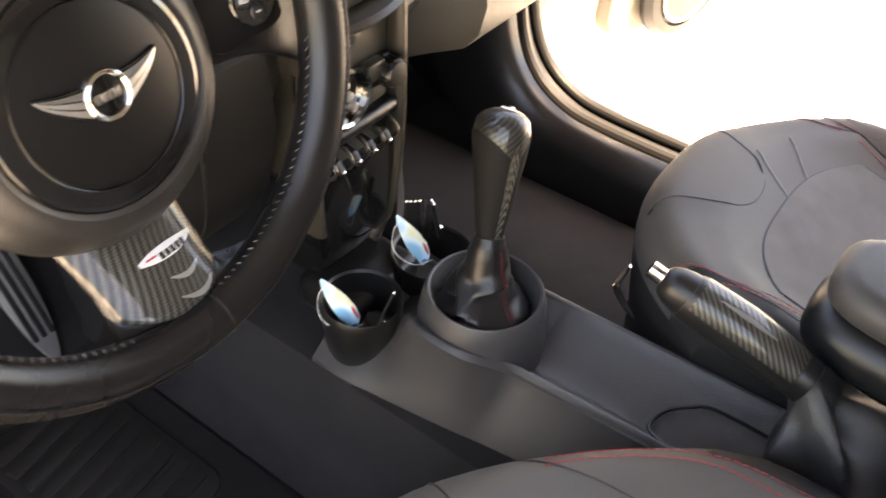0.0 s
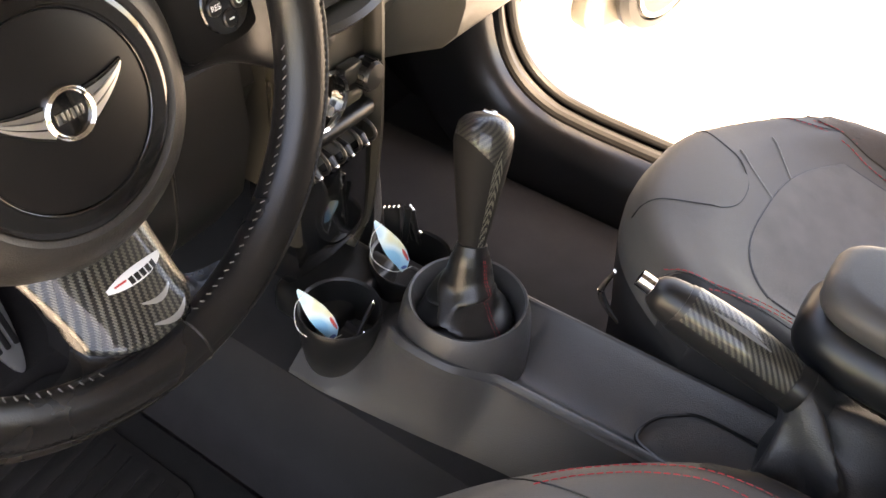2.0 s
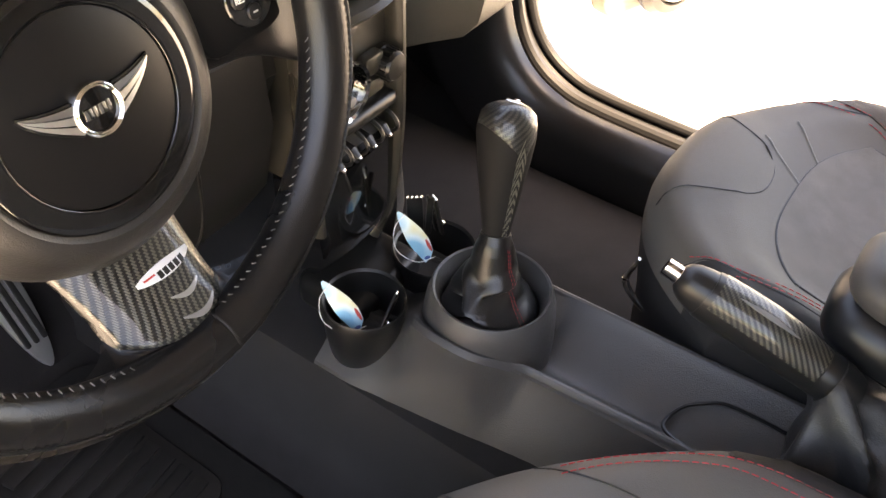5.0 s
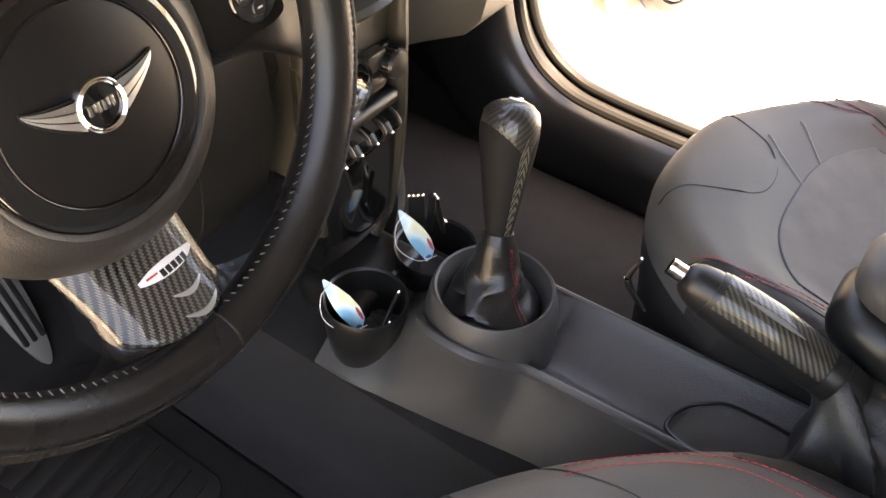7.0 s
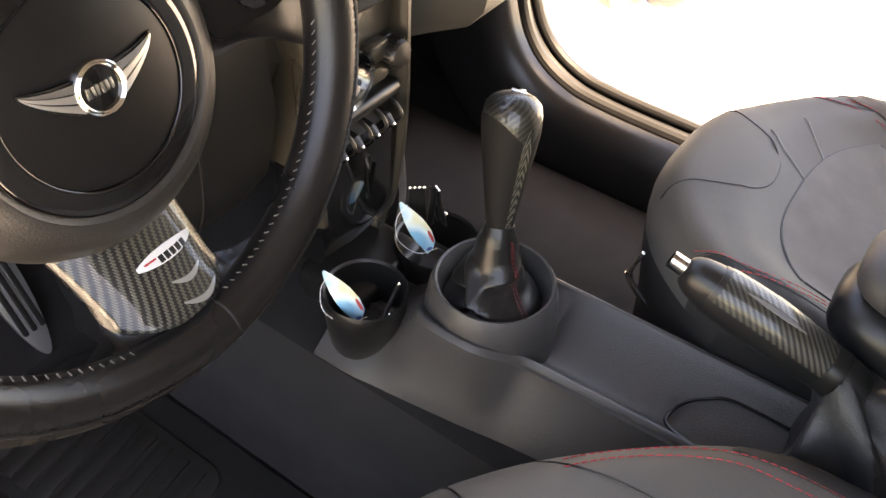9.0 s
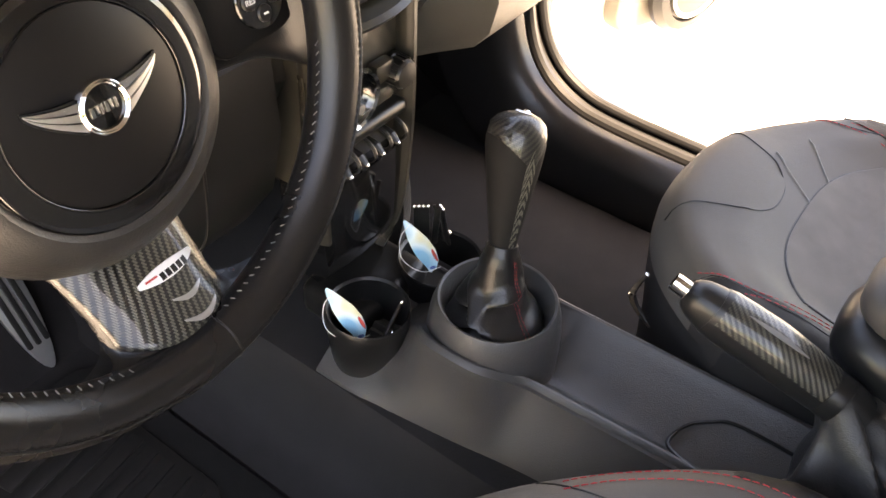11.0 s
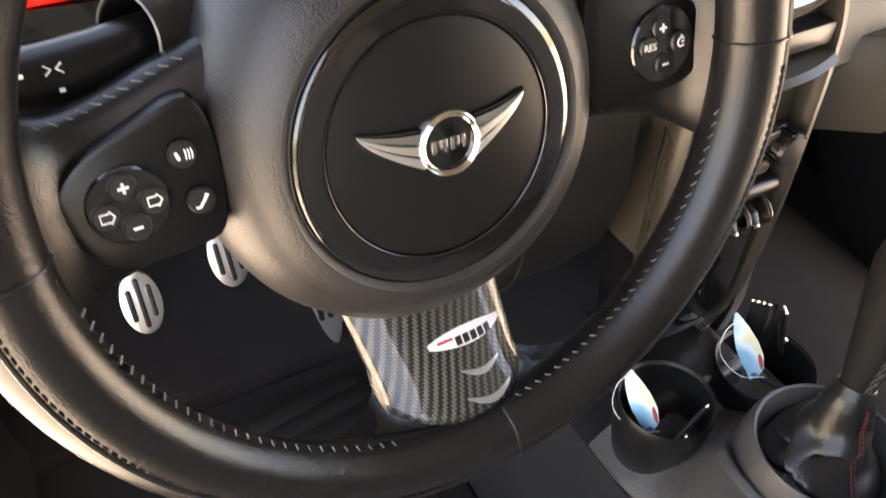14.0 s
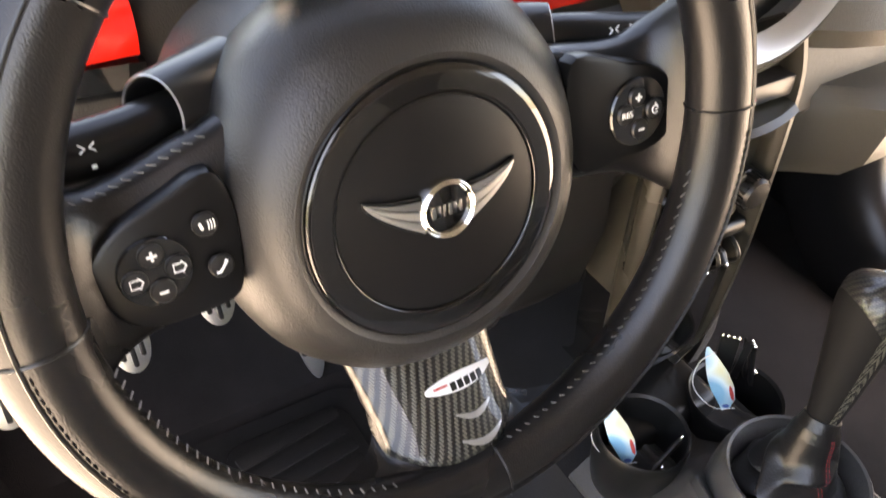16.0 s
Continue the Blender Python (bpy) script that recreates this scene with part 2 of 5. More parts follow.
def plate(outline, thick, m=None, bevel=0.0):
    """A flat outline (x, y), given thickness from z = 0 up to thick."""
    bm = bmesh.new()
    f = bm.faces.new([bm.verts.new((x, y, 0)) for x, y in outline])
    got = bmesh.ops.extrude_face_region(bm, geom=[f])
    top = [v for v in got["geom"] if isinstance(v, bmesh.types.BMVert)]
    bmesh.ops.translate(bm, vec=(0, 0, thick), verts=top)
    if bevel:
        rim = [e for e in bm.edges if all(v in top for v in e.verts)]
        bmesh.ops.bevel(bm, geom=rim, offset=bevel, segments=2, affect="EDGES", profile=0.5)
    if m:
        bmesh.ops.transform(bm, matrix=m, verts=bm.verts)
    return bm


def letters(text, size, depth=0.0002):
    """Raised lettering in the built-in font, centred on the origin, as a bmesh."""
    cu = bpy.data.curves.new("text", "FONT")
    cu.body, cu.size, cu.extrude, cu.align_x, cu.align_y = text, size, depth, "CENTER", "CENTER"
    ob = bpy.data.objects.new("text", cu)
    scene.collection.objects.link(ob)
    me = bpy.data.meshes.new_from_object(ob.evaluated_get(bpy.context.evaluated_depsgraph_get()))
    bm = bmesh.new()
    bm.from_mesh(me)
    bpy.data.objects.remove(ob)
    bpy.data.curves.remove(cu)
    return bm


def stitch_run(points, up, length, gap, width, side=None, slant=0.0):
    """Short threads along a line of points."""
    out = []
    acc, nxt = 0.0, 0.0
    for a, b in zip(points, points[1:]):
        a, b = Vector(a), Vector(b)
        d = (b - a).length
        if d < 1e-9:
            continue
        t = (b - a) / d
        while nxt <= acc + d:
            c = a + t * (nxt - acc)
            s = t.cross(Vector(up)).normalized()
            w = (t + s * slant).normalized()
            out.append(tube([c - w * length / 2, c + Vector(up) * width * 0.5, c + w * length / 2], width, 5, up=up))
            nxt += gap
        acc += d
    return joined(out)


# ---- ground and body shell ----
def sheet(x0, x1, y0, y1, z):
    bm = bmesh.new()
    bm.faces.new([bm.verts.new(p) for p in ((x0, y0, z), (x1, y0, z), (x1, y1, z), (x0, y1, z))])
    return bm


CX = 0.365                                   # the car's centre line
ground = tagged(part("ground", sheet(-600, 600, -600, 600, -0.24), GROUND), "pale sunlit concrete ground outside the open doors", "ground", kind="structure")

floor = tagged(part("floor", box((1.50, 2.1, 0.03), (CX, -0.45, -0.022)), CARPET), "dark grey carpeted car floor", "floor", kind="structure")
E2 = [(0.245, 0.195), (0.235, 0.15), (0.222, 0.06), (0.205, 0.012), (0.19, 0.0)]


def tunnel_ring(y):
    left = [Vector((x, y, z)) for x, z in E2]
    right = [Vector((2 * CX - x, y, z)) for x, z in reversed(E2)]
    return left[::-1] + [Vector((CX - 0.09, y, 0.2)), Vector((CX + 0.09, y, 0.2))] + right[::-1]


tagged(part("floor_tunnel", loft([tunnel_ring(y) for y in (0.62, 0.3, 0.0, -0.4, -0.9)], closed=True), CARPET), "dark grey carpet over the centre tunnel", "floor tunnel", kind="structure")
cheek = plate([(p.x, p.y) for p in smooth_path([(0.60, 0.0, 0), (0.60, 0.46, 0), (0.30, 0.46, 0), (0.22, 0.43, 0), (0.17, 0.36, 0), (0.15, 0.28, 0), (0.155, 0.20, 0), (0.20, 0.0, 0)], 60)], 0.02, Matrix.Translation((0.468, 0, 0)) @ Matrix(((0, 0, 1, 0), (1, 0, 0, 0), (0, 1, 0, 0), (0, 0, 0, 1))), 0.006)
tagged(part("floor_tunnel_cheek", cheek, CARPET), "grey carpeted cheek of the tunnel under the dashboard", "carpet panel", kind="structure")
side_carpet = [[(x, y, z) for y in np.linspace(-0.5, 0.62, 8)] for x, z in ((-0.304, 0.135), (-0.301, 0.10), (-0.292, 0.03), (-0.27, -0.003))]
tagged(part("floor_side", slab(side_carpet, (-0.006, 0, -0.004)), CARPET), "dark grey carpet turned up at the driver sill", "carpet panel", kind="structure")
# toe board and bulkhead
toe = [[(x, y, z) for x in (-0.38, 0.0, 0.4, 0.8, 1.10)] for y, z in ((0.50, -0.006), (0.56, 0.03), (0.66, 0.16), (0.72, 0.34), (0.74, 0.75))]
tagged(part("wall_front", slab(toe, (0, 0.03, 0)), CARPET), "dark carpeted toe board under the dashboard", "bulkhead", kind="structure")
# roof, pillars, rear
roof = [[(x, y, 1.21 + 0.05 * (1 - ((x - CX) / 0.62) ** 2) - 0.06 * max(0, y) ** 2) for x in np.linspace(-0.27, 1.09, 9)] for y in np.linspace(-1.5, 0.18, 8)]
tagged(part("ceiling", slab(roof, (0, 0, 0.04)), HEADLINER), "dark grey cloth headliner", "ceiling", kind="structure")
tagged(part("wall_rear", box((1.46, 0.05, 1.25), (CX, -1.5, 0.62)), SEAT_SIDE), "dark rear wall of the cabin", "wall", kind="structure")
for sx, nm in ((-1, "left"), (1, "right")):
    xo = CX + sx * 0.70
    tagged(part("wall_" + nm, box((0.05, 0.66, 0.86), (xo, -1.18, 0.41), 0.01), DASH), "dark side trim behind the door opening", "side wall", kind="structure")
    tagged(part("pillar_rear_" + nm, tube([Vector((xo, -0.95, 0.80)), Vector((CX + sx * 0.61, -0.9, 1.22))], 0.05, 10), HEADLINER), "dark pillar trim behind the door", "pillar", kind="structure")
    tagged(part("pillar_front_" + nm, tube([Vector((CX + sx * 0.69, 0.62, 0.74)), Vector((CX + sx * 0.60, 0.17, 1.22))], 0.035, 10), DASH), "dark windscreen pillar trim", "pillar", kind="structure")
    kick = [[(xo, y, z) for y in (0.30, 0.45, 0.62, 0.74)] for z in (-0.02, 0.2, 0.45, 0.76)]
    tagged(part("kick_panel_" + nm, slab(kick, (sx * 0.04, 0, 0)), SILL), "black plastic kick panel ahead of the door", "kick panel", kind="structure")


def aperture(n=90):
    """The lower front of a door opening, in y and z, from the front pillar round to the rear."""
    pts = [(0.345, 0.78), (0.325, 0.55), (0.305, 0.36), (0.283, 0.245), (0.245, 0.178), (0.185, 0.140), (0.11, 0.127), (-0.05, 0.124), (-0.3, 0.126), (-0.6, 0.13), (-0.8, 0.16), (-0.9, 0.3), (-0.94, 0.8)]
    return smooth_path([(0, y, z) for y, z in pts], n)


def door_frame(side, name, label, wider=0.0):
    """Sill trim with two rubber seals swept round the opening. side: +1 right, -1 left."""
    base = thing(name, (CX + side * 0.66, 0, 0.1), label, "door sill", kind="structure")
    base_inv = base.matrix_world.inverted()
    path = aperture()
    centre = Vector((0, -0.3, 0.6))

    def sweep(profile, closed):
        rings = []
        for i, p in enumerate(path):
            t = (path[min(i + 1, len(path) - 1)] - path[max(i - 1, 0)]).normalized()
            out = Vector((0, -t.z, t.y))
            if out.dot(p - centre) < 0:
                out = -out
            rings.append([Vector((CX + side * (x + wider - CX), 0, 0)) + p + out * o for x, o in profile])
        bm = loft(rings, closed=closed, caps=closed)
        bmesh.ops.transform(bm, matrix=base_inv, verts=bm.verts)
        return bm

    # x across the car; o outwards from the opening's edge
    part("sill_trim", sweep([(0.945, 0.17), (0.945, 0.085), (0.948, 0.064), (0.954, 0.046), (0.963, 0.030), (0.974, 0.018), (0.987, 0.011), (1.00, 0.010), (1.012, 0.018), (1.015, 0.035), (1.015, 0.17)], True), SILL, base, "black plastic sill trim")
    part("inner_seal", sweep([(1.020 + 0.011 * math.cos(a), 0.012 + 0.012 * math.sin(a)) for a in np.linspace(0, 2 * math.pi, 10, endpoint=False)], True), RUBBER, base, "black rubber door seal")
    part("body_flange", sweep([(1.012, 0.024), (1.065, 0.016), (1.065, 0.12), (1.012, 0.12)], True), RUBBER, base)
    part("outer_seal", sweep([(1.062 + 0.009 * math.cos(a), 0.008 + 0.009 * math.sin(a)) for a in np.linspace(0, 2 * math.pi, 10, endpoint=False)], True), RUBBER, base, "black rubber outer seal")
    part("painted_sill", sweep([(1.067, 0.02), (1.10, 0.030), (1.115, 0.06), (1.115, 0.30), (1.067, 0.30)], True), PAINT, base, "white painted outer sill")
    return base


door_frame(1, "door_frame_1", "black sill trim and rubber seals of the open passenger door")
door_frame(-1, "door_frame_2", "black sill trim and rubber seals of the open driver door", 0.085)

# ---- open passenger door ----
HX, HY, OPEN = 1.10, 0.262, 73.0
door = thing("passenger_door", pose(HX, HY, 0.13, 0, 0, -(90 - OPEN)), "wide-open passenger door with tan-lit lower panel and round speaker", "car door")
# local x runs along the door from its hinge, local y towards the front is its outer side


def rounded(x0, x1, z0, z1, r, n=6):
    out = []
    for cx, cz, a0 in ((x1 - r, z0 + r, -90), (x1 - r, z1 - r, 0), (x0 + r, z1 - r, 90), (x0 + r, z0 + r, 180)):
        out += [(cx + r * math.cos(radians(a0 + 90 * k / n)), cz + r * math.sin(radians(a0 + 90 * k / n))) for k in range(n + 1)]
    return out


UPR = pose(0, 0, 0, 90, 0, 0)                # lifts an (x, y) outline to stand in x and z, thickness towards -y
part("shell", plate(rounded(0.0, 1.05, 0.0, 0.62, 0.06), 0.05, Matrix.Translation((0, 0.10, 0)) @ UPR, 0.008), PAINT, door, "white painted door shell")
part("outer_skin", plate(rounded(-0.02, 1.08, -0.03, 0.64, 0.07), 0.02, Matrix.Translation((0, 0.125, 0)) @ UPR, 0.006), PAINT, door)
part("door_card", plate(rounded(0.15, 1.02, 0.012, 0.60, 0.05), 0.035, Matrix.Translation((0, 0.05, 0)) @ UPR, 0.012), DOOR_CARD, door, "tan-grey moulded door card")
part("pocket", box((0.50, 0.07, 0.13), (0.72, -0.012, 0.10), 0.03, 4), DOOR_CARD, door)
SPK = Matrix.Translation((0.335, 0.005, 0.108)) @ pose(0, 0, 0, 90, 0, 0)
part("speaker_housing", lathe([(0.001, 0.0), (0.116, 0.0), (0.116, 0.012), (0.105, 0.026), (0.088, 0.030), (0.084, 0.020), (0.001, 0.020)], 48, SPK), SATIN, door, "dark round speaker surround")
part("speaker_ring", lathe([(0.078, 0.020), (0.080, 0.031), (0.074, 0.034), (0.070, 0.030), (0.070, 0.020)], 48, SPK, caps=False), SILVER, door, "silver speaker ring")
part("speaker_grille", lathe([(0.001, 0.036), (0.04, 0.034), (0.0705, 0.029), (0.0705, 0.018), (0.001, 0.018)], 40, SPK), GRILLE, door, "perforated dark speaker grille")
part("hinge", box((0.10, 0.03, 0.05), (-0.03, 0.07, 0.10), 0.006), PAINT, door)
part("check_strap", box((0.16, 0.006, 0.016), (-0.02, 0.02, 0.02), 0.002), BRUSHED, door, "metal door check strap")

# ---- dashboard ----
def dash_ring(x):
    lift = 0.10 if x < 0.05 else 0.0              # more knee room on the driver's side
    return [Vector((x, y, z + lift * max(0, (0.60 - z) / 0.2))) for y, z in ((0.36, 0.40), (0.26, 0.425), (0.20, 0.46), (0.165, 0.53), (0.178, 0.60), (0.215, 0.645), (0.235, 0.65), (0.245, 0.745), (0.24, 0.775), (0.27, 0.80), (0.42, 0.815), (0.70, 0.80), (0.70, 0.60), (0.45, 0.42))]


dash = thing("dashboard", (CX, 0.3, 0.6), "dark charcoal dashboard with red lacquered trim panels", "dashboard", kind="structure")
DI = dash.matrix_world.inverted()


def in_dash(bm):
    bmesh.ops.transform(bm, matrix=DI, verts=bm.verts)
    return bm


part("body", in_dash(loft([dash_ring(x) for x in (-0.32, -0.1, 0.04, 0.11, 0.25, 0.48, 0.7, 0.9, 1.05)])), DASH, dash)
for x0, x1, low in ((-0.30, -0.072, 0.700), (0.125, 0.285, 0.664), (0.475, 1.03, 0.650)):
    pan = [[(x, y, low + (0.738 - low) * g) for x in np.linspace(x0, x1, 12)] for y, g in ((0.229, 0), (0.226, 0.35), (0.228, 0.7), (0.236, 1))]
    part("trim_panel", in_dash(slab(pan, (0, 0.012, 0))), RED_TRIM, dash, "glossy red lacquered trim panel")
under = [[(x, y, z - 0.06 * max(0, x + 0.13)) for x in np.linspace(-0.30, -0.070, 12)] for y, z in ((0.231, 0.676), (0.224, 0.684), (0.226, 0.700))]
part("under_trim", in_dash(slab(under, (0, 0.012, 0))), GLOSS, dash, "dark glossy strip under the red trim")
# glove box: a bulging lower front on the passenger side
gl = []
for x in np.linspace(0.50, 1.02, 14):
    k = min(1, (x - 0.50) / 0.07)
    gl.append([Vector((x, 0.20 - (0.20 - y) * k, z)) for y, z in ((0.26, 0.45), (0.165, 0.442), (0.138, 0.450), (0.118, 0.475), (0.110, 0.515), (0.114, 0.540), (0.14, 0.552), (0.24, 0.556))])
part("glove_box", in_dash(loft(gl)), DASH_LIT, dash, "dark grained glove box lid")
pad = [[Vector((x, y + 0.04 * max(0, (0.52 - x) / 0.07), z)) for y, z in ((0.26, 0.600), (0.15, 0.604), (0.122, 0.616), (0.114, 0.636), (0.128, 0.658), (0.26, 0.664))] for x in np.linspace(0.45, 1.03, 14)]
part("lower_pad", in_dash(loft(pad)), DASH_LIT, dash, "rolled dark dashboard pad")
# driver's knee panel
kn = [[(x, y, z + (0.615 - z) * 0.92 * min(1, max(0, (0.115 - x) / 0.04))) for x in np.linspace(-0.31, 0.262, 24)] for y, z in ((0.30, 0.33), (0.205, 0.355), (0.16, 0.42), (0.142, 0.50), (0.15, 0.58), (0.20, 0.63))]
part("knee_panel", in_dash(slab(kn, (0, 0.02, 0))), SATIN, dash, "dark grained knee panel under the column")
part("knee_panel_seam", in_dash(tube(smooth_path([(0.165, 0.141, 0.60), (0.165, 0.139, 0.50), (0.168, 0.155, 0.42), (0.17, 0.2, 0.355)], 16), 0.0016, 6)), BLACK, dash)

# ---- centre stack ----
stack = thing("centre_stack", (CX, 0.14, 0.45), "narrow dark centre stack with knobs, toggles and slim side rails", "centre stack")
SI = stack.matrix_world.inverted()


def in_stack(bm):
    bmesh.ops.transform(bm, matrix=SI, verts=bm.verts)
    return bm


def stack_y(z):
    return 0.140 - 0.10 * max(0, 0.33 - z)


pn = [[(x, stack_y(z) + 0.25 * max(0, z - 0.6), z) for x in np.linspace(CX - 0.070, CX + 0.070, 10)] for z in np.linspace(0.40, 0.655, 12)]
part("panel", in_stack(slab(pn, (0, 0.06, 0))), TRIM, stack, "dark olive-grey stack panel")
lowp = [[(CX + s * (0.068 - 0.020 * max(0, (0.36 - z) / 0.12) ** 2), 0.129 - 0.008 * math.cos(1.3 * s) + 0.03 * max(0, (0.30 - z) / 0.05) ** 2, z) for s in np.linspace(-1, 1, 12)] for z in np.linspace(0.405, 0.252, 10)]
part("lower_panel", in_stack(slab(lowp, (0, 0.06, 0.0))), GLOSS, stack, "glossy black lower stack panel")
for s, stop in ((-1, 22), (1, 30)):
    rail = smooth_path([(CX + s * 0.058, 0.142, 0.650), (CX + s * 0.068, 0.136, 0.60), (CX + s * 0.071, 0.133, 0.5), (CX + s * 0.070, 0.132, 0.40), (CX + s * 0.062, 0.136, 0.31), (CX + s * 0.045, 0.146, 0.255)], 30)[:stop]
    part("side_rail", in_stack(tube(rail, 0.0075, 10, up=(0, 1, 0), squash=2.0)), RAIL, stack, "slim satin trim rail")
FRONT = pose(0, 0, 0, 90, 0, 0)              # local z points to the rear of the car


def on_stack(x, y, z):
    return Matrix.Translation((x, y, z)) @ FRONT


# speedometer in the middle of the dashboard
SPD = on_stack(CX, 0.15, 0.745) @ pose(0, 0, 0, -8, 0, 0)
part("speedometer_ring", in_stack(lathe([(0.082, -0.02), (0.108, -0.02), (0.112, 0.006), (0.106, 0.016), (0.098, 0.012), (0.088, 0.002)], 64, SPD, caps=False)), SILVER, stack, "broad silver speedometer ring")
part("speedometer_bezel", in_stack(lathe([(0.106, -0.03), (0.120, -0.03), (0.121, 0.006), (0.113, 0.012), (0.109, 0.004)], 64, SPD, caps=False)), TRIM, stack)
part("speedometer_face", in_stack(lathe([(0.001, -0.016), (0.090, -0.016), (0.090, -0.03), (0.001, -0.03)], 48, SPD)), BLACK, stack)
part("disc_slot", in_stack(box((0.122, 0.03, 0.020), (CX + 0.002, 0.1400, 0.604), 0.003)), RUBBER, stack, "black disc slot")
lip = [[(CX + s * 0.062, 0.112 - 0.012 * (1 - s * s) + dy, 0.586 + dz) for s in np.linspace(-1, 1, 14)] for dy, dz in ((0.03, 0.0045), (0.006, 0.004), (0.0, 0.0), (0.006, -0.007), (0.03, -0.012))]
part("lip", in_stack(slab(lip, (0, 0.012, 0))), TRIM, stack, "satin metallic shelf lip")
part("volume_knob", in_stack(lathe([(0.011, 0), (0.011, 0.008), (0.009, 0.012), (0.001, 0.013)], 24, on_stack(0.358, 0.138, 0.562))), BLACK, stack, "small black round button")
part("volume_knob_ring", in_stack(lathe([(0.012, 0), (0.014, 0.006), (0.012, 0.008), (0.011, 0.004)], 24, on_stack(0.358, 0.138, 0.562), caps=False)), SILVER, stack)
part("gauge_ring", in_stack(lathe([(0.030, 0), (0.034, 0.010), (0.032, 0.014), (0.029, 0.012), (0.0285, 0)], 40, on_stack(CX - 0.012, 0.138, 0.492), caps=False)), CHROME, stack, "chrome control ring")
part("gauge_face", in_stack(lathe([(0.001, 0.006), (0.029, 0.004), (0.029, 0.0), (0.001, 0.0)], 32, on_stack(CX - 0.012, 0.138, 0.492))), GLOSS, stack)
for k in range(3):
    part("gauge_button", in_stack(lathe([(0.006, 0.004), (0.0055, 0.010), (0.001, 0.011)], 14, on_stack(CX - 0.010 + 0.016 * (k - 1) * 0.4, 0.138, 0.507 - 0.015 * k))), SILVER, stack)
part("push_button", in_stack(box((0.028, 0.014, 0.022), (0.395, 0.132, 0.506), 0.003)), TRIM, stack)
part("push_button", in_stack(box((0.028, 0.014, 0.018), (0.395, 0.132, 0.480), 0.003)), TRIM, stack)
for s in (-1, 1):
    K = on_stack(CX + s * 0.052, 0.138, 0.497)
    knob = part("rotary_knob", in_stack(lathe([(0.0185, 0), (0.0185, 0.006), (0.0165, 0.008), (0.0165, 0.020), (0.014, 0.024), (0.001, 0.025)], 32, K)), BLACK, stack, "ribbed black rotary knob")
    ribs = [box((0.003, 0.0025, 0.013), (0.0165 * math.cos(a), 0.0165 * math.sin(a), 0.014), turn=pose(0, 0, 0, 0, 0, math.degrees(a))) for a in np.linspace(0, 2 * math.pi, 18, endpoint=False)]
    bm = joined(ribs)
    bmesh.ops.transform(bm, matrix=K, verts=bm.verts)
    part("grip_ribs", in_stack(bm), BLACK, knob)
    part("knob_mark", in_stack(tube([K @ Vector((0.0175 * math.cos(a), 0.0175 * math.sin(a), 0.0075)) for a in np.linspace(-2.3, -0.8, 10)], 0.0024, 6)), CHROME, knob, "chrome crescent mark")
# toggle switches behind guard hoops
part("toggle_shelf", in_stack(box((0.134, 0.024, 0.018), (CX, 0.134, 0.451), 0.007, 3)), SATIN, stack)
for k in range(4):
    x = CX - 0.042 + 0.026 * k
    sw = part("toggle", in_stack(tube([Vector((x, 0.134, 0.432)), Vector((x, 0.120, 0.428)), Vector((x, 0.112, 0.422))], [0.0045, 0.006, 0.0035], 10)), BLACK, stack, "black toggle switch")
    part("toggle_tip", in_stack(tube([Vector((x, 0.1125, 0.4225)), Vector((x, 0.1095, 0.421))], [0.0036, 0.0022], 10)), CHROME, sw, "chrome toggle tip")
for k in range(5):
    x = CX - 0.055 + 0.026 * k
    part("toggle_guard", in_stack(tube(smooth_path([(x, 0.136, 0.444), (x, 0.118, 0.439), (x, 0.110, 0.428), (x, 0.118, 0.417), (x, 0.136, 0.412)], 16), 0.0022, 8, up=(1, 0, 0))), SATIN, stack, "black guard hoop")

# ---- centre console ----
console = thing("centre_console", (CX, -0.1, 0.2), "dark grey moulded plastic centre console with two cup holders", "centre console")
CI = console.matrix_world.inverted()


def in_console(bm):
    bmesh.ops.transform(bm, matrix=CI, verts=bm.verts)
    return bm


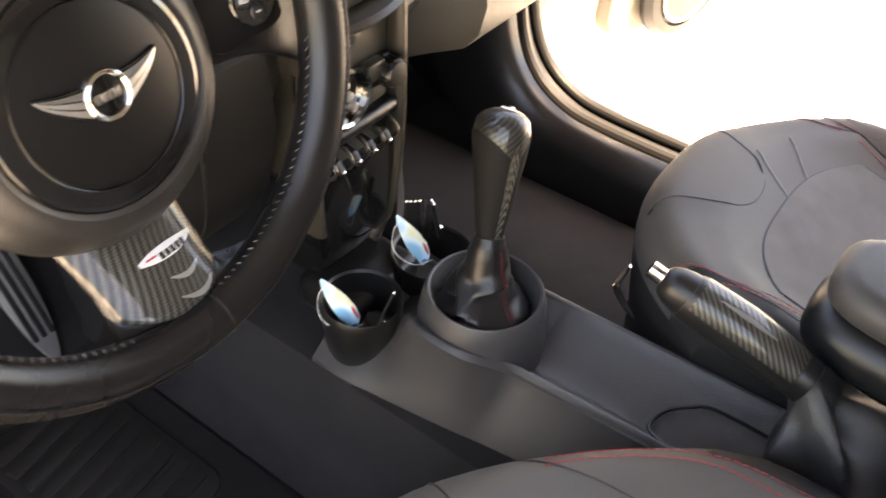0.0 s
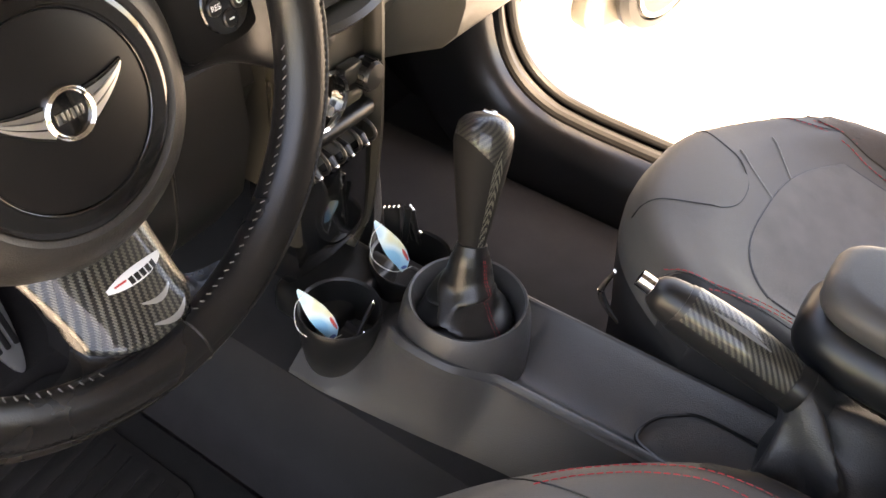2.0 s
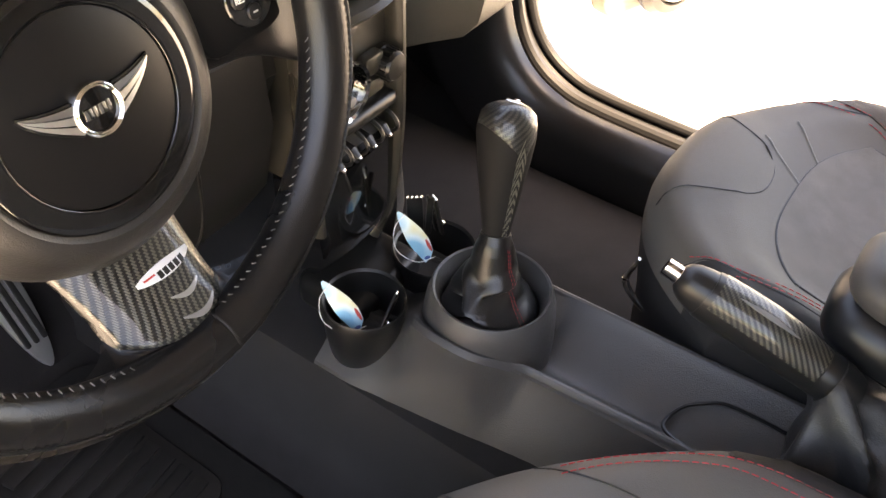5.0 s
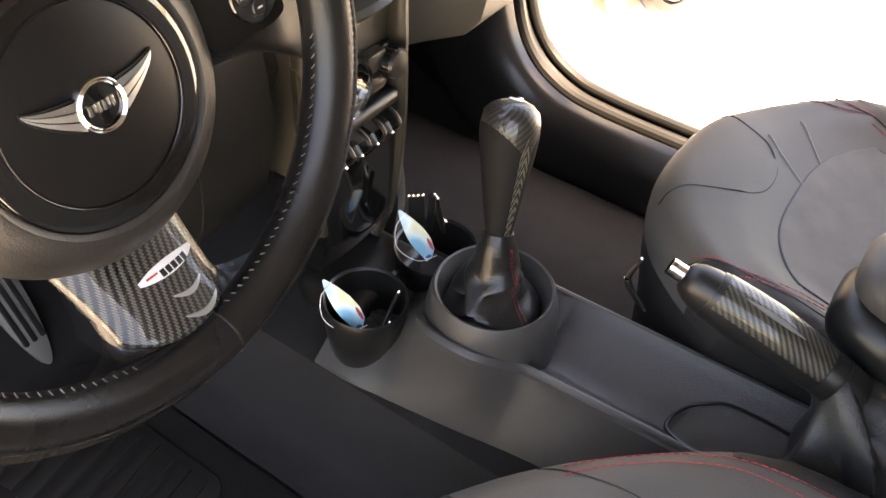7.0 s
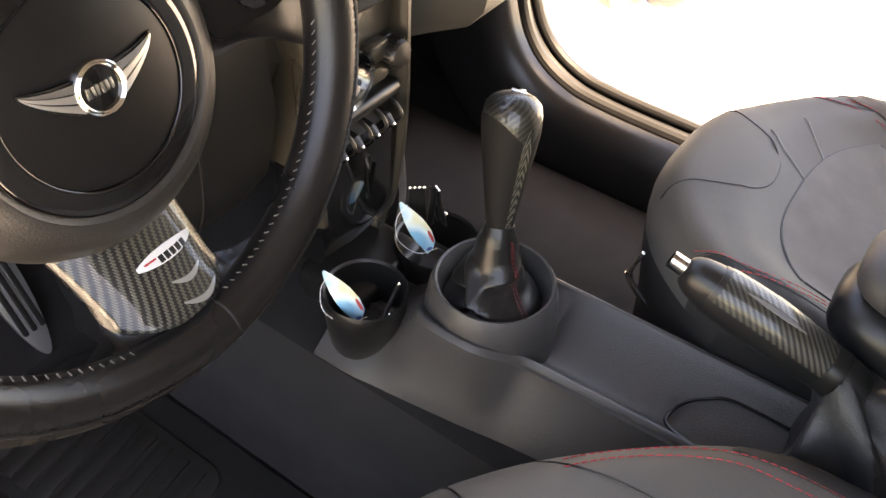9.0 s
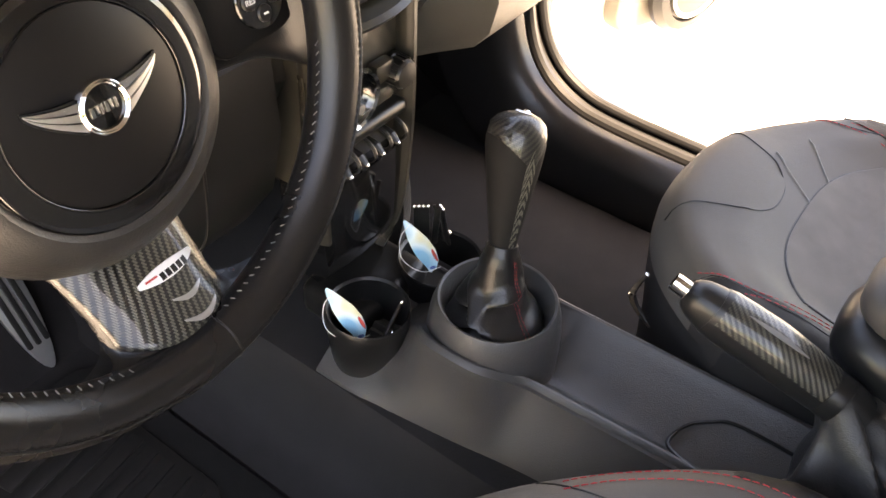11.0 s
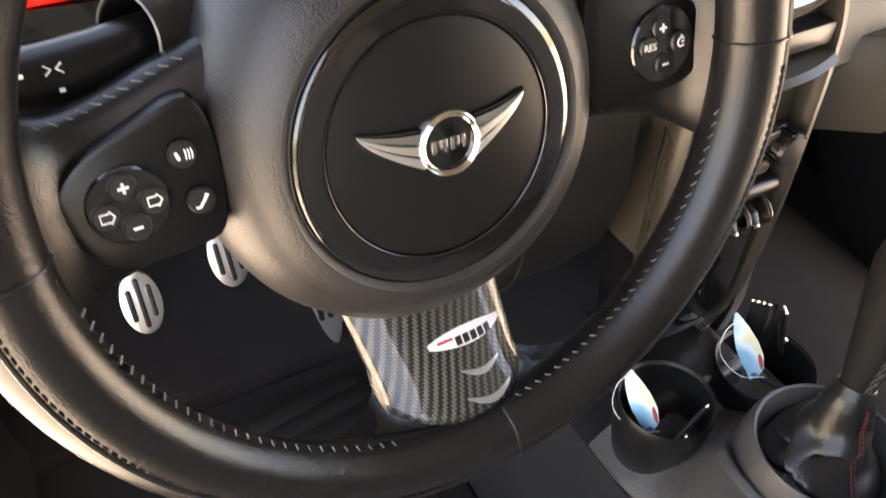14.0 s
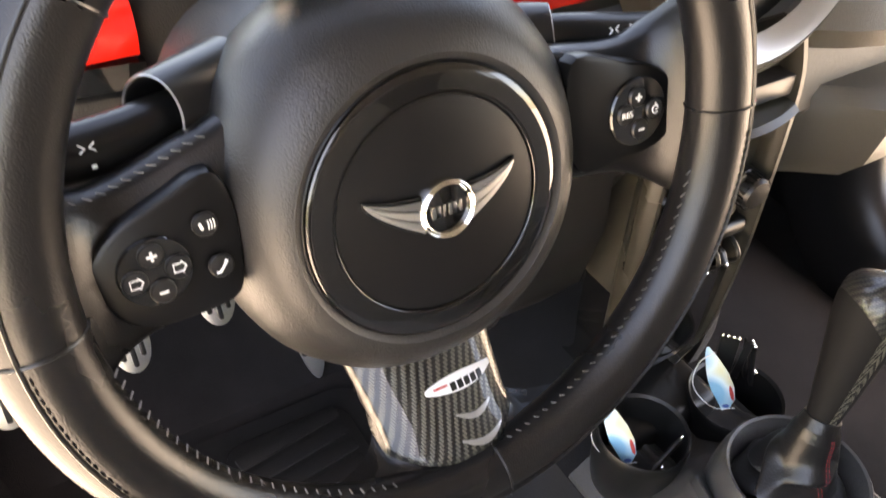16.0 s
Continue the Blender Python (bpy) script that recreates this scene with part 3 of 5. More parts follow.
def console_ring(y):
    """Left foot, shoulder, tray and back again at one place along the car."""
    f = max(0.0, min(1.0, (y + 0.012) / 0.075))             # forward part drops round the cups
    f = f * f * (3 - 2 * f)
    hump = math.exp(-((y + 0.050) / 0.060) ** 4)             # shoulder round the gear collar
    lip_z = 0.284 - 0.050 * f + 0.024 * hump
    depth = 0.033 if y < -0.118 else 0.033 * max(0, 1 - (y + 0.118) / 0.015) * (1 - f) + 0.012 * f
    depth += 0.034 * hump

    def half_ring(half, top, foot, inner):
        span = foot - half
        pts = [(foot, 0.188), (foot - 0.05 * span, 0.200), (foot - 0.22 * span, 0.216 - 0.006 * f), (foot - 0.48 * span, 0.242 - 0.016 * f), (half + 0.26 * span, top - 0.0185), (half + 0.0105 - 0.002 * hump, top - 0.0065 + 0.002 * hump), (half + 0.0065, top - 0.0060 + 0.0035 * hump), (half + 0.0050, top - 0.0018 + 0.0004 * hump), (half + 0.0028, top), (half - 0.0004, top - 0.0006), (half - 0.0022, top - 0.0040)]
        for q in (0.12, 0.25, 0.4, 0.6, 0.8, 0.95):
            pts.append((inner * (1 - q) ** 1.05 * 0.94, top - 0.004 - depth * math.sin(math.pi / 2 * q) ** 0.9))
        return pts

    lh = 0.034 + 0.009 * min(1, max(0, (y + 0.30) / 0.195))
    lh += (0.080 - lh) * math.exp(-((y + 0.050) / 0.058) ** 4)
    rh = 0.080 - 0.008 * min(1, max(0, (y + 0.38) / 0.27))
    lfoot = max(0.088, 0.113 + 0.13 * min(0, y)) + 0.008 * f
    left, right = half_ring(lh, lip_z, lfoot, lh), half_ring(rh, lip_z - 0.025 * hump, rh + 0.036, rh)
    full = [(-a, b) for a, b in left] + right[::-1]
    return [Vector((CX + a, y, b)) for a, b in full] + [Vector((CX + rh + 0.036, y, 0.15)), Vector((CX - lfoot, y, 0.15))]


part("console_body", in_console(loft([console_ring(y) for y in [0.10, 0.08, 0.06, 0.04, 0.03, 0.02, 0.01, 0.0, -0.005, -0.02, -0.035, -0.05, -0.065, -0.08, -0.09, -0.10, -0.106, -0.112, -0.118, -0.122, -0.126, -0.132, -0.14, -0.17, -0.22, -0.28, -0.34, -0.40, -0.46, -0.52, -0.60]])), PLASTIC, console)
GB = Vector((0.356, -0.058, 0.0))
part("shift_collar", in_console(lathe([(0.0735, 0.245), (0.073, 0.270), (0.0715, 0.293), (0.069, 0.313), (0.065, 0.327), (0.0625, 0.331), (0.060, 0.330), (0.057, 0.322), (0.053, 0.300), (0.052, 0.27), (0.001, 0.27)], 64, Matrix.Translation(GB), caps=False)), PLASTIC, console, "round raised collar round the gear gaiter")
for x, cs, cz in ((0.297, 1.0, 0.0), (0.434, 1.10, -0.032)):
    Mc = Matrix.Translation((x, 0.066, cz)) @ Matrix.Diagonal((cs, cs, 1.0 + 0.02 * (cs > 1), 1.0))
    part("cup_holder", in_console(lathe([(0.034, 0.195), (0.040, 0.205), (0.0445, 0.24), (0.0470, 0.268), (0.0470, 0.279), (0.0455, 0.282), (0.0435, 0.280), (0.0420, 0.265), (0.039, 0.212), (0.001, 0.208)], 56, Mc, caps=False)), SATIN, console, "deep black cup holder")
    part("cup_rim", in_console(lathe([(0.0452, 0.2825), (0.0460, 0.2832), (0.0466, 0.282), (0.0462, 0.280)], 56, Mc, caps=False)), SATIN, console)
part("front_bridge", in_console(box((0.13, 0.10, 0.05), (CX, 0.125, 0.225), 0.015, 3)), SATIN, console)
lid_out = smooth_path([(0.340, -0.36, 0.2690), (0.342, -0.31, 0.2650), (0.356, -0.272, 0.2560), (0.375, -0.268, 0.2550), (0.394, -0.277, 0.2590), (0.406, -0.294, 0.2640), (0.414, -0.311, 0.2675), (0.416, -0.346, 0.2685), (0.416, -0.397, 0.2675), (0.415, -0.46, 0.2675)], 60)
part("tray_lid_joint", in_console(tube(lid_out, 0.0022, 6)), BLACK, console, "dark joint round the tray lid")
part("rear_well", in_console(lathe([(0.036, 0.250), (0.036, 0.2655), (0.0345, 0.2675), (0.032, 0.2665), (0.028, 0.252), (0.001, 0.250)], 36, Matrix.Translation((0.383, -0.386, 0)) @ Matrix.Rotation(radians(-10), 4, "Y"))), BLACK, console, "small round dark well")

# ---- gear lever ----
lever = thing("gear_lever", (GB.x, GB.y, 0.28), "gear lever with carbon-weave knob and black leather gaiter with red stitching", "gear lever")
LI = lever.matrix_world.inverted()
A, B = Vector((0.364, -0.050, 0.392)), Vector((0.405, -0.026, 0.520))
axis = (B - A).normalized()
side = axis.cross(Vector((0, 1, 0))).normalized()
fwd = side.cross(axis)


def stem_rings(profile, seg=28):
    L = (B - A).length
    rings = []
    for h, r, sq in profile:
        c = A + axis * L * h
        rings.append([c + r * (math.cos(a) * side + sq * math.sin(a) * fwd) for a in (2 * math.pi * k / seg for k in range(seg))])
    return rings


def in_lever(bm):
    bmesh.ops.transform(bm, matrix=LI, verts=bm.verts)
    return bm


prof = [(-0.02, 0.0125, 1.0), (0.05, 0.0135, 1.0), (0.2, 0.0165, 1.05), (0.4, 0.0200, 1.08), (0.6, 0.0238, 1.1), (0.75, 0.0262, 1.1), (0.86, 0.0266, 1.1), (0.93, 0.0245, 1.1), (0.975, 0.019, 1.1), (1.0, 0.011, 1.1), (1.008, 0.003, 1.1)]
knob = part("knob", in_lever(loft(stem_rings(prof), uv=lambda i, j: (j * 0.0052, prof[min(i, 10)][0] * 0.13))), CARBON_FINE, lever, "glossy carbon-weave shift knob")
part("neck", in_lever(loft(stem_rings([(-0.12, 0.019, 1), (-0.06, 0.0185, 1), (-0.01, 0.0165, 1), (0.03, 0.0155, 1)]))), LEATHER_SOFT, lever)
def knob_panel(i0, i1, h0, h1):
    """A matt inlay on the knob between two angles; its upper edge is an arc."""
    g = []
    for q in np.linspace(0, 1, 12):
        row = []
        for i in range(i0, i1 + 1):
            f = (i - i0) / (i1 - i0)
            h = h0 + (h1 - h0) * q * (0.80 + 0.20 * math.sin(math.pi * f))
            r = float(np.interp(h, [p[0] for p in prof], [p[1] for p in prof])) + 0.0005
            sq = float(np.interp(h, [p[0] for p in prof], [p[2] for p in prof]))
            a = 2 * math.pi * i / 28
            row.append(A + axis * (B - A).length * h + r * (math.cos(a) * side + sq * math.sin(a) * fwd))
        g.append(row)
    return loft(g, closed=False, uv=lambda i, j: (0.0050 * j, 0.0085 * i))


part("knob_side", in_lever(knob_panel(24, 37, 0.0, 0.86)), KNOB_MATT, knob, "matt black side of the knob")
part("grip_strip", in_lever(knob_panel(22, 24, 0.02, 0.80)), CARBON_DOT, knob, "carbon-weave grip strip")
part("knob_side", in_lever(knob_panel(15, 22, 0.0, 0.86)), KNOB_MATT, knob, "matt black side of the knob")


def gaiter(base_c, base_r, top_c, top_r, n, folds, depth, seed, seg=72, base_normal=Vector((0, 0, 1)), top_normal=None, belly=0.0):
    """A leather skirt with soft folds from a round base to a round top."""
    rnd = random.Random(seed)
    ph = [rnd.uniform(0, 6.28) for _ in range(6)]
    top_normal = top_normal or (top_c - base_c).normalized()
    rings = []
    for i in range(n):
        f = i / (n - 1)
        c = base_c.lerp(top_c, f)
        nn = base_normal.lerp(top_normal, f).normalized()
        s = nn.cross(Vector((0, 1, 0.01))).normalized()
        w = s.cross(nn)
        r0 = base_r + (top_r - base_r) * (1 - (1 - f) ** 1.2)
        r0 *= 1 + belly * math.sin(math.pi * f ** 0.8)
        env = max(0.0, math.sin(math.pi * min(1, f * 1.02))) ** 0.8
        ring = []
        for k in range(seg):
            a = 2 * math.pi * k / seg
            d = (1 - abs(math.sin(0.5 * folds * a + ph[0] + 2.6 * f))) * 1.1 - 0.45 + math.sin((folds + 2) * a + ph[1] - 4.0 * f) * 0.28 + math.sin(2 * a + ph[2] + 9 * f) * 0.5
            r = r0 * (1 + depth * env * d)
            ring.append(c + r * (math.cos(a) * s + math.sin(a) * w) + nn * (0.016 * env * math.sin(3 * a + ph[3] + 2 * f)))
        rings.append(ring)
    return rings


def boot_rings(n=72, seg=120):
    """The gear gaiter: a slim neck over soft slanting folds that bunch up in the collar."""
    rnd = random.Random(11)
    # a fold: its angle, its height, its slant, its width and how far it stands out
    folds = [(-0.9, 0.62, -0.16, 0.070, 0.0060), (0.1, 0.50, 0.15, 0.060, 0.0075), (-0.6, 0.34, 0.13, 0.055, 0.0095), (-1.6, 0.30, -0.12, 0.055, 0.0085), (0.7, 0.27, -0.13, 0.050, 0.0090), (-0.2, 0.16, -0.05, 0.042, 0.0090), (-1.1, 0.12, 0.07, 0.040, 0.0080)]
    folds += [(rnd.uniform(1.4, 4.4), rnd.uniform(0.12, 0.6), rnd.uniform(-0.16, 0.16), 0.055, 0.0075) for _ in range(6)]
    foot, head = Vector((GB.x, GB.y, 0.287)), A + axis * -0.006
    rings = []
    for i in range(n):
        f = i / (n - 1)
        c = foot.lerp(head, f)
        nn = Vector((0, 0, 1)).lerp(axis, f).normalized()
        s = nn.cross(Vector((0, 1, 0.01))).normalized()
        w = s.cross(nn)
        r0 = float(np.interp(f, (0, 0.06, 0.15, 0.28, 0.42, 0.6, 0.8, 0.92, 1), (0.0505, 0.0515, 0.0490, 0.0420, 0.0340, 0.0270, 0.0230, 0.0210, 0.0185)))
        ring = []
        for k in range(seg):
            a = 2 * math.pi * k / seg
            d = 0.0022 * math.sin(7 * a + 2 * math.sin(2 * a)) * math.exp(-((f - 0.05) / 0.10) ** 2)
            for a0, f0, slant, wide, amp in folds:
                da = (a - a0 + math.pi) % (2 * math.pi) - math.pi
                q = (f - f0 - slant * da - 0.03 * math.sin(3 * da)) / wide
                d += 1.35 * amp * math.exp(-(da / 0.95) ** 2) * (math.exp(-q * q) - 0.85 * math.exp(-((q + 1.5) ** 2) * 1.6))
            r = min(max(0.014, r0 + d * min(1, (1 - f) * 3.5)), 0.0525)
            ring.append(c + r * (math.cos(a) * s + math.sin(a) * w) - nn * 0.6 * max(0, d))
        rings.append(ring)
    return rings


g_rings = boot_rings()
part("gaiter", in_lever(loft(g_rings, caps=False)), LEATHER_SOFT, lever, "folded black leather gaiter")
for off in (0, 2):
    run = [g_rings[i][(95 + off) % 120] + (g_rings[i][(95 + off) % 120] - g_rings[i][(35 + off) % 120]).normalized() * 0.0005 for i in range(6, 70)]
    part("stitching", in_lever(stitch_run(run, (0.3, -0.8, 0.3), 0.0030, 0.0045, 0.00034)), DARK_THREAD, lever, "red thread")
part("top_badge", in_lever(joined([box((0.017, 0.006, 0.0012), B + axis * 0.0005 + Vector((0, -0.004, 0)), 0.0004), box((0.004, 0.014, 0.0012), B + axis * 0.0008 + Vector((0.002, -0.002, 0)), 0.0004)])), CHROME, lever, "small pale shift badge")

# ---- handbrake ----
brake = thing("handbrake", (0.366, -0.40, 0.28), "handbrake lever with carbon-weave sleeve and leather gaiter", "handbrake")
BI = brake.matrix_world.inverted()


def in_brake(bm):
    bmesh.ops.transform(bm, matrix=BI, verts=bm.verts)
    return bm


P0, P1 = Vector((0.357, -0.238, 0.456)), Vector((0.369, -0.376, 0.412))
bax = (P1 - P0).normalized()
bsd = bax.cross(Vector((0, 0, 1))).normalized()
bup = bsd.cross(bax)


def bar_point(h, r, o, a):
    """On the grip's skin; its section is a rounded square with a soft shoulder."""
    c, s = math.cos(a), math.sin(a)
    e = 0.80
    return P0 + bax * (P1 - P0).length * h + bup * o + r * (math.copysign(abs(c) ** e, c) * bsd + 1.12 * math.copysign(abs(s) ** e, s) * bup)


def bar_rings(profile, seg=28):
    return [[bar_point(h, r, o, 2 * math.pi * k / seg) for k in range(seg)] for h, r, o in profile]


part("release_button", in_brake(loft(bar_rings([(-0.12, 0.0060, 0.0), (-0.115, 0.0072, 0), (-0.06, 0.0074, 0), (0.05, 0.0074, 0)], 18))), CHROME, brake, "chrome release button")
part("lever_cap", in_brake(loft(bar_rings([(-0.02, 0.009, 0), (0.0, 0.0125, 0), (0.05, 0.0160, 0), (0.13, 0.0185, 0), (0.17, 0.0190, 0)]))), SATIN, brake, "satin black lever end")
hp = [(0.165, 0.0196, 0), (0.18, 0.0202, 0), (0.35, 0.0212, 0.001), (0.55, 0.0215, 0.002), (0.75, 0.0205, 0.001), (0.93, 0.0190, 0), (0.95, 0.0182, 0)]
part("grip_body", in_brake(loft(bar_rings(hp))), SATIN, brake, "satin black grip")
INLAY = np.linspace(radians(8), radians(132), 17)
HS = np.linspace(0.20, 0.93, 14)


def hp_at(h, k):
    return float(np.interp(h, [q[0] for q in hp], [q[k] for q in hp]))


inlay = loft([[bar_point(h, hp_at(h, 1) + 0.0009, hp_at(h, 2), a) for a in INLAY] for h in HS], closed=False, uv=lambda i, j: (0.0030 * j, 0.0082 * i))
sleeve = part("carbon_sleeve", in_brake(inlay), CARBON, brake, "lacquered carbon-weave inlay", sharp=60)
part("lever_root", in_brake(loft(bar_rings([(0.94, 0.0188, 0), (1.0, 0.0192, 0), (1.1, 0.0190, -0.001), (1.2, 0.017, -0.004)]))), SATIN, brake)
lab = [[bar_point(h, hp_at(h, 1) + 0.0013, hp_at(h, 2), a) for a in np.linspace(1.28 - 0.10 * math.sin(math.pi * q), 1.30 + 0.10 * math.sin(math.pi * q), 5)] for q, h in ((q, 0.32 + 0.40 * q) for q in np.linspace(0, 1, 12))]
part("sleeve_badge", in_brake(slab(lab, bup * -0.0006)), PIPING, sleeve, "slim pale oval badge")
h_rings = gaiter(Vector((0.372, -0.452, 0.262)), 0.058, P1 + bax * 0.004, 0.0225, 56, 4, 0.44, 9, seg=96, top_normal=-bax, belly=0.42)
part("gaiter", in_brake(loft(h_rings, caps=False)), BRAKE_LEATHER, brake, "creased worn black leather gaiter")
part("stitching", in_brake(stitch_run([h_rings[i][24] + Vector((0, 0, 0.0008)) for i in range(30, 54)], (0, 0, 1), 0.003, 0.0042, 0.0005)), RED_THREAD, brake, "red thread")

# ---- armrest ----
arm = thing("armrest", (0.43, -0.46, 0.45), "rounded dark padded armrest beside the passenger seat", "armrest")
AI = arm.matrix_world.inverted()


def pill(cx, y0, y1, half, z0, z1, r, n=8, seg=40):
    """A pad: a rounded rectangle in plan, with rounded top and bottom edges."""
    out = []
    for k in range(2 * n + 1):
        a = -math.pi / 2 + math.pi * k / (2 * n)
        inset, z = r * (1 - math.cos(a)), (z0 + r + r * math.sin(a)) if a < 0 else (z1 - r + r * math.sin(a))
        h = half - inset
        ring = []
        for j in range(seg):
            q = 2 * math.pi * j / seg
            c, s = math.cos(q), math.sin(q)
            e = 0.55
            ring.append(Vector((cx + h * math.copysign(abs(c) ** e, c), (y0 + y1) / 2 + ((y0 - y1) / 2 - inset) * math.copysign(abs(s) ** e, s), z)))
        out.append(ring)
    return out


def moved(bm, m):
    bmesh.ops.transform(bm, matrix=m, verts=bm.verts)
    return bm


part("pad", moved(loft(pill(0.448, -0.356, -0.70, 0.062, 0.458, 0.498, 0.018)), AI), ARM_PAD, arm, "smooth dark grey padded lid")
part("arm_body", moved(loft(pill(0.448, -0.349, -0.70, 0.066, 0.400, 0.460, 0.028)), AI), SATIN, arm)
part("arm_post", moved(tube([Vector((0.43, -0.62, 0.26)), Vector((0.44, -0.62, 0.45))], 0.035, 14), AI), SATIN, arm)


# ---- seats ----
def build_seat(name, cx, label, base_z, HALF, corner, power, nose_l, tilt, run_line, bolster_x, mid=0.0):
    """A sports seat: cushion with bolsters and cloth middle, backrest, rails. Local origin on the floor."""
    s = thing(name, (cx, -0.38, 0.0), label, "car seat", "front seats")
    F = 0.258                                     # front edge, from the local origin

    def edge_y(x):
        return F - corner * (abs(x) / 0.235) ** power

    def top_z(x, y):
        """Height of the cushion; y counts from the front as if the front edge were straight."""
        a = abs(x) / HALF
        back = max(0, min(1, (F - y - 0.06) / 0.30))
        bol = (0.010 + 0.050 * back) * max(0, (a - 0.60) / 0.40) ** 1.2 * (1 - 0.8 * max(0, (a - 0.90) / 0.10) ** 2)
        front = min(1, max(0, (F - y) / nose_l))
        nose = -nose_l * 0.92 * (1 - math.sqrt(max(0, 1 - (1 - front) ** 2)))
        lobe = 0.006 * max(0, 1 - ((x / 0.10) ** 2 + ((y - 0.235) / 0.085) ** 2)) ** 0.5
        return base_z + bol + nose + lobe - min(0.045, tilt * max(0, 0.17 - y))

    nx, ny = 34, 26
    rings = []
    for i in range(ny + 1):
        g = i / ny
        ring = []
        for j in range(nx + 1):
            x = HALF * (2 * j / nx - 1)
            y1 = edge_y(x)
            y = y1 - (g ** 1.6) * (y1 + 0.30)
            ring.append((x, y, top_z(x, y + (F - y1))))
        rings.append(ring)
    bm = bmesh.new()
    top = [[bm.verts.new(p) for p in r] for r in rings]
    # outer skirt: follows the edge down in steps
    for i in range(ny):
        for j in range(nx):
            bm.faces.new((top[i][j], top[i][j + 1], top[i + 1][j + 1], top[i + 1][j]))
    edge = [(0, j) for j in range(nx + 1)] + [(i, nx) for i in range(1, ny + 1)] + [(ny, j) for j in range(nx - 1, -1, -1)] + [(i, 0) for i in range(ny - 1, 0, -1)]
    prev = [top[i][j] for i, j in edge]
    skirt = bmesh.new()
    low = None
    for out, dz, k in ((0.006, -0.010, 0), (0.009, -0.024, 1), (0.009, -0.045, 2), (0.004, -0.09, 3), (-0.006, -0.155, 4), (-0.014, -0.25, 5)):
        cur, spots = [], []
        for i, j in edge:
            v = Vector(rings[i][j])
            d = Vector((v.x, v.y + 0.03, 0)).normalized()
            spots.append(v + d * out + Vector((0, 0, dz)))
        if k <= 2:
            cur = [bm.verts.new(p) for p in spots]
            for q in range(len(edge)):
                r = (q + 1) % len(edge)
                bm.faces.new((prev[q], cur[q], cur[r], prev[r]))
            prev = cur
        if k >= 2:
            row = [skirt.verts.new(p) for p in spots]
            if low:
                for q in range(len(edge)):
                    r = (q + 1) % len(edge)
                    skirt.faces.new((low[q], row[q], row[r], low[r]))
            low = row
    skirt.faces.new(low)
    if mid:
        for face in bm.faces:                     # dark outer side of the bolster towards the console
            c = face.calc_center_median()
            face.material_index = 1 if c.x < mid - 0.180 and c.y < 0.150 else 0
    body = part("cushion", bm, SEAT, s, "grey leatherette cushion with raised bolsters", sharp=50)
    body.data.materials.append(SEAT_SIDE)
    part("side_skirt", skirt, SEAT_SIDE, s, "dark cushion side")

    def on_top(x, y, lift=0.0012):
        x = max(-HALF - 0.002, min(HALF + 0.002, x + mid))
        y = min(y, edge_y(x) + 0.002)
        return Vector((x, y, top_z(x, y + (F - edge_y(x))) + lift))

    # cloth middle panel, its front edge an arc
    def arc_y(x):
        return 0.112 - 0.050 * (abs(x) / 0.15) ** 3

    cloth = [[on_top(x, arc_y(x) - (arc_y(x) + 0.30) * g, 0.0022) for x in np.linspace(-0.15, 0.15, 21)] for g in np.linspace(0, 1, 18)]
    part("cloth_panel", slab(cloth, (0, 0, -0.006)), SEAT_CLOTH, s, "grey cloth seat middle")
    part("front_seam", tube([on_top(x, arc_y(x) + 0.001, 0.0003) for x in np.linspace(-0.151, 0.151, 40)], 0.0012, 6), BLACK, s)
    lobe = smooth_path([on_top(x, y) for x, y in ((-0.092, 0.246), (-0.074, 0.204), (-0.053, 0.166), (-0.028, 0.145), (0, 0.140), (0.028, 0.145), (0.053, 0.166), (0.074, 0.204), (0.092, 0.246))], 44)
    part("front_pad_seam", tube([on_top(p.x, p.y, 0.0001) for p in lobe], 0.0009, 6), BLACK, s)
    for sx in (-1, 1):
        if mid:
            # real piping on the cloth; the stretch ahead of it paints a crease highlight
            vee = ((0.070, 0.175), (0.050, 0.148), (0.0, 0.074), (-0.033, 0.014), (-0.075, -0.06)) if sx < 0 else ((0.128, 0.152), (0.052, 0.080), (0.030, 0.026), (0.0, -0.04))
            band = [[on_top(p.x + o, p.y, 0.0018 - 280 * o * o) for o in (-0.0028, -0.0014, 0, 0.0014, 0.0028)] for p in smooth_path([(x, y, 0) for x, y in vee], 24)]
            part("cloth_piping", slab(band, (0, 0, -0.004)), PIPING, s, "pale raised piping")
        else:
            part("cloth_piping", tube([on_top(sx * 0.075, 0.106 - 0.39 * g, 0.0026) for g in np.linspace(0, 1, 16)], 0.0011, 6), PIPING, s, "pale raised piping")
        part("side_seam", tube([on_top(sx * 0.151, 0.058 - 0.35 * g, 0.0010) for g in np.linspace(0, 1, 12)], 0.0011, 6), BLACK, s)
        strip = [[on_top(sx * (x0 + (HALF + 0.002 - x0) * q), y, 0.0020) for q in np.linspace(0, 1, 6)] for y, x0 in bolster_x]
        if not mid:
            part("bolster_panel", slab(strip, (0, 0, -0.005)), SEAT_SIDE, s, "dark bolster panel")
        elif sx > 0:
            part("bolster_panel", slab(strip, (0, 0, -0.005)), SUEDE, s, "brown suede bolster panel")
        part("cross_seam", tube([on_top(sx * (run_line[0][0] - 0.012 + 0.02 * g), run_line[0][1] + 0.02 - 0.17 * g, 0.0004) for g in np.linspace(0, 1, 14)], 0.0009, 6), BLACK, s)
        for off in (0.0, 0.012):
            run = smooth_path([on_top(sx * (x - off), y - off * 0.5, 0.0006) for x, y in run_line], 110)
            part("stitching", stitch_run(run, (0, 0, 1), 0.0056, 0.0078, 0.00055), RED_THREAD, s, "red double stitching")
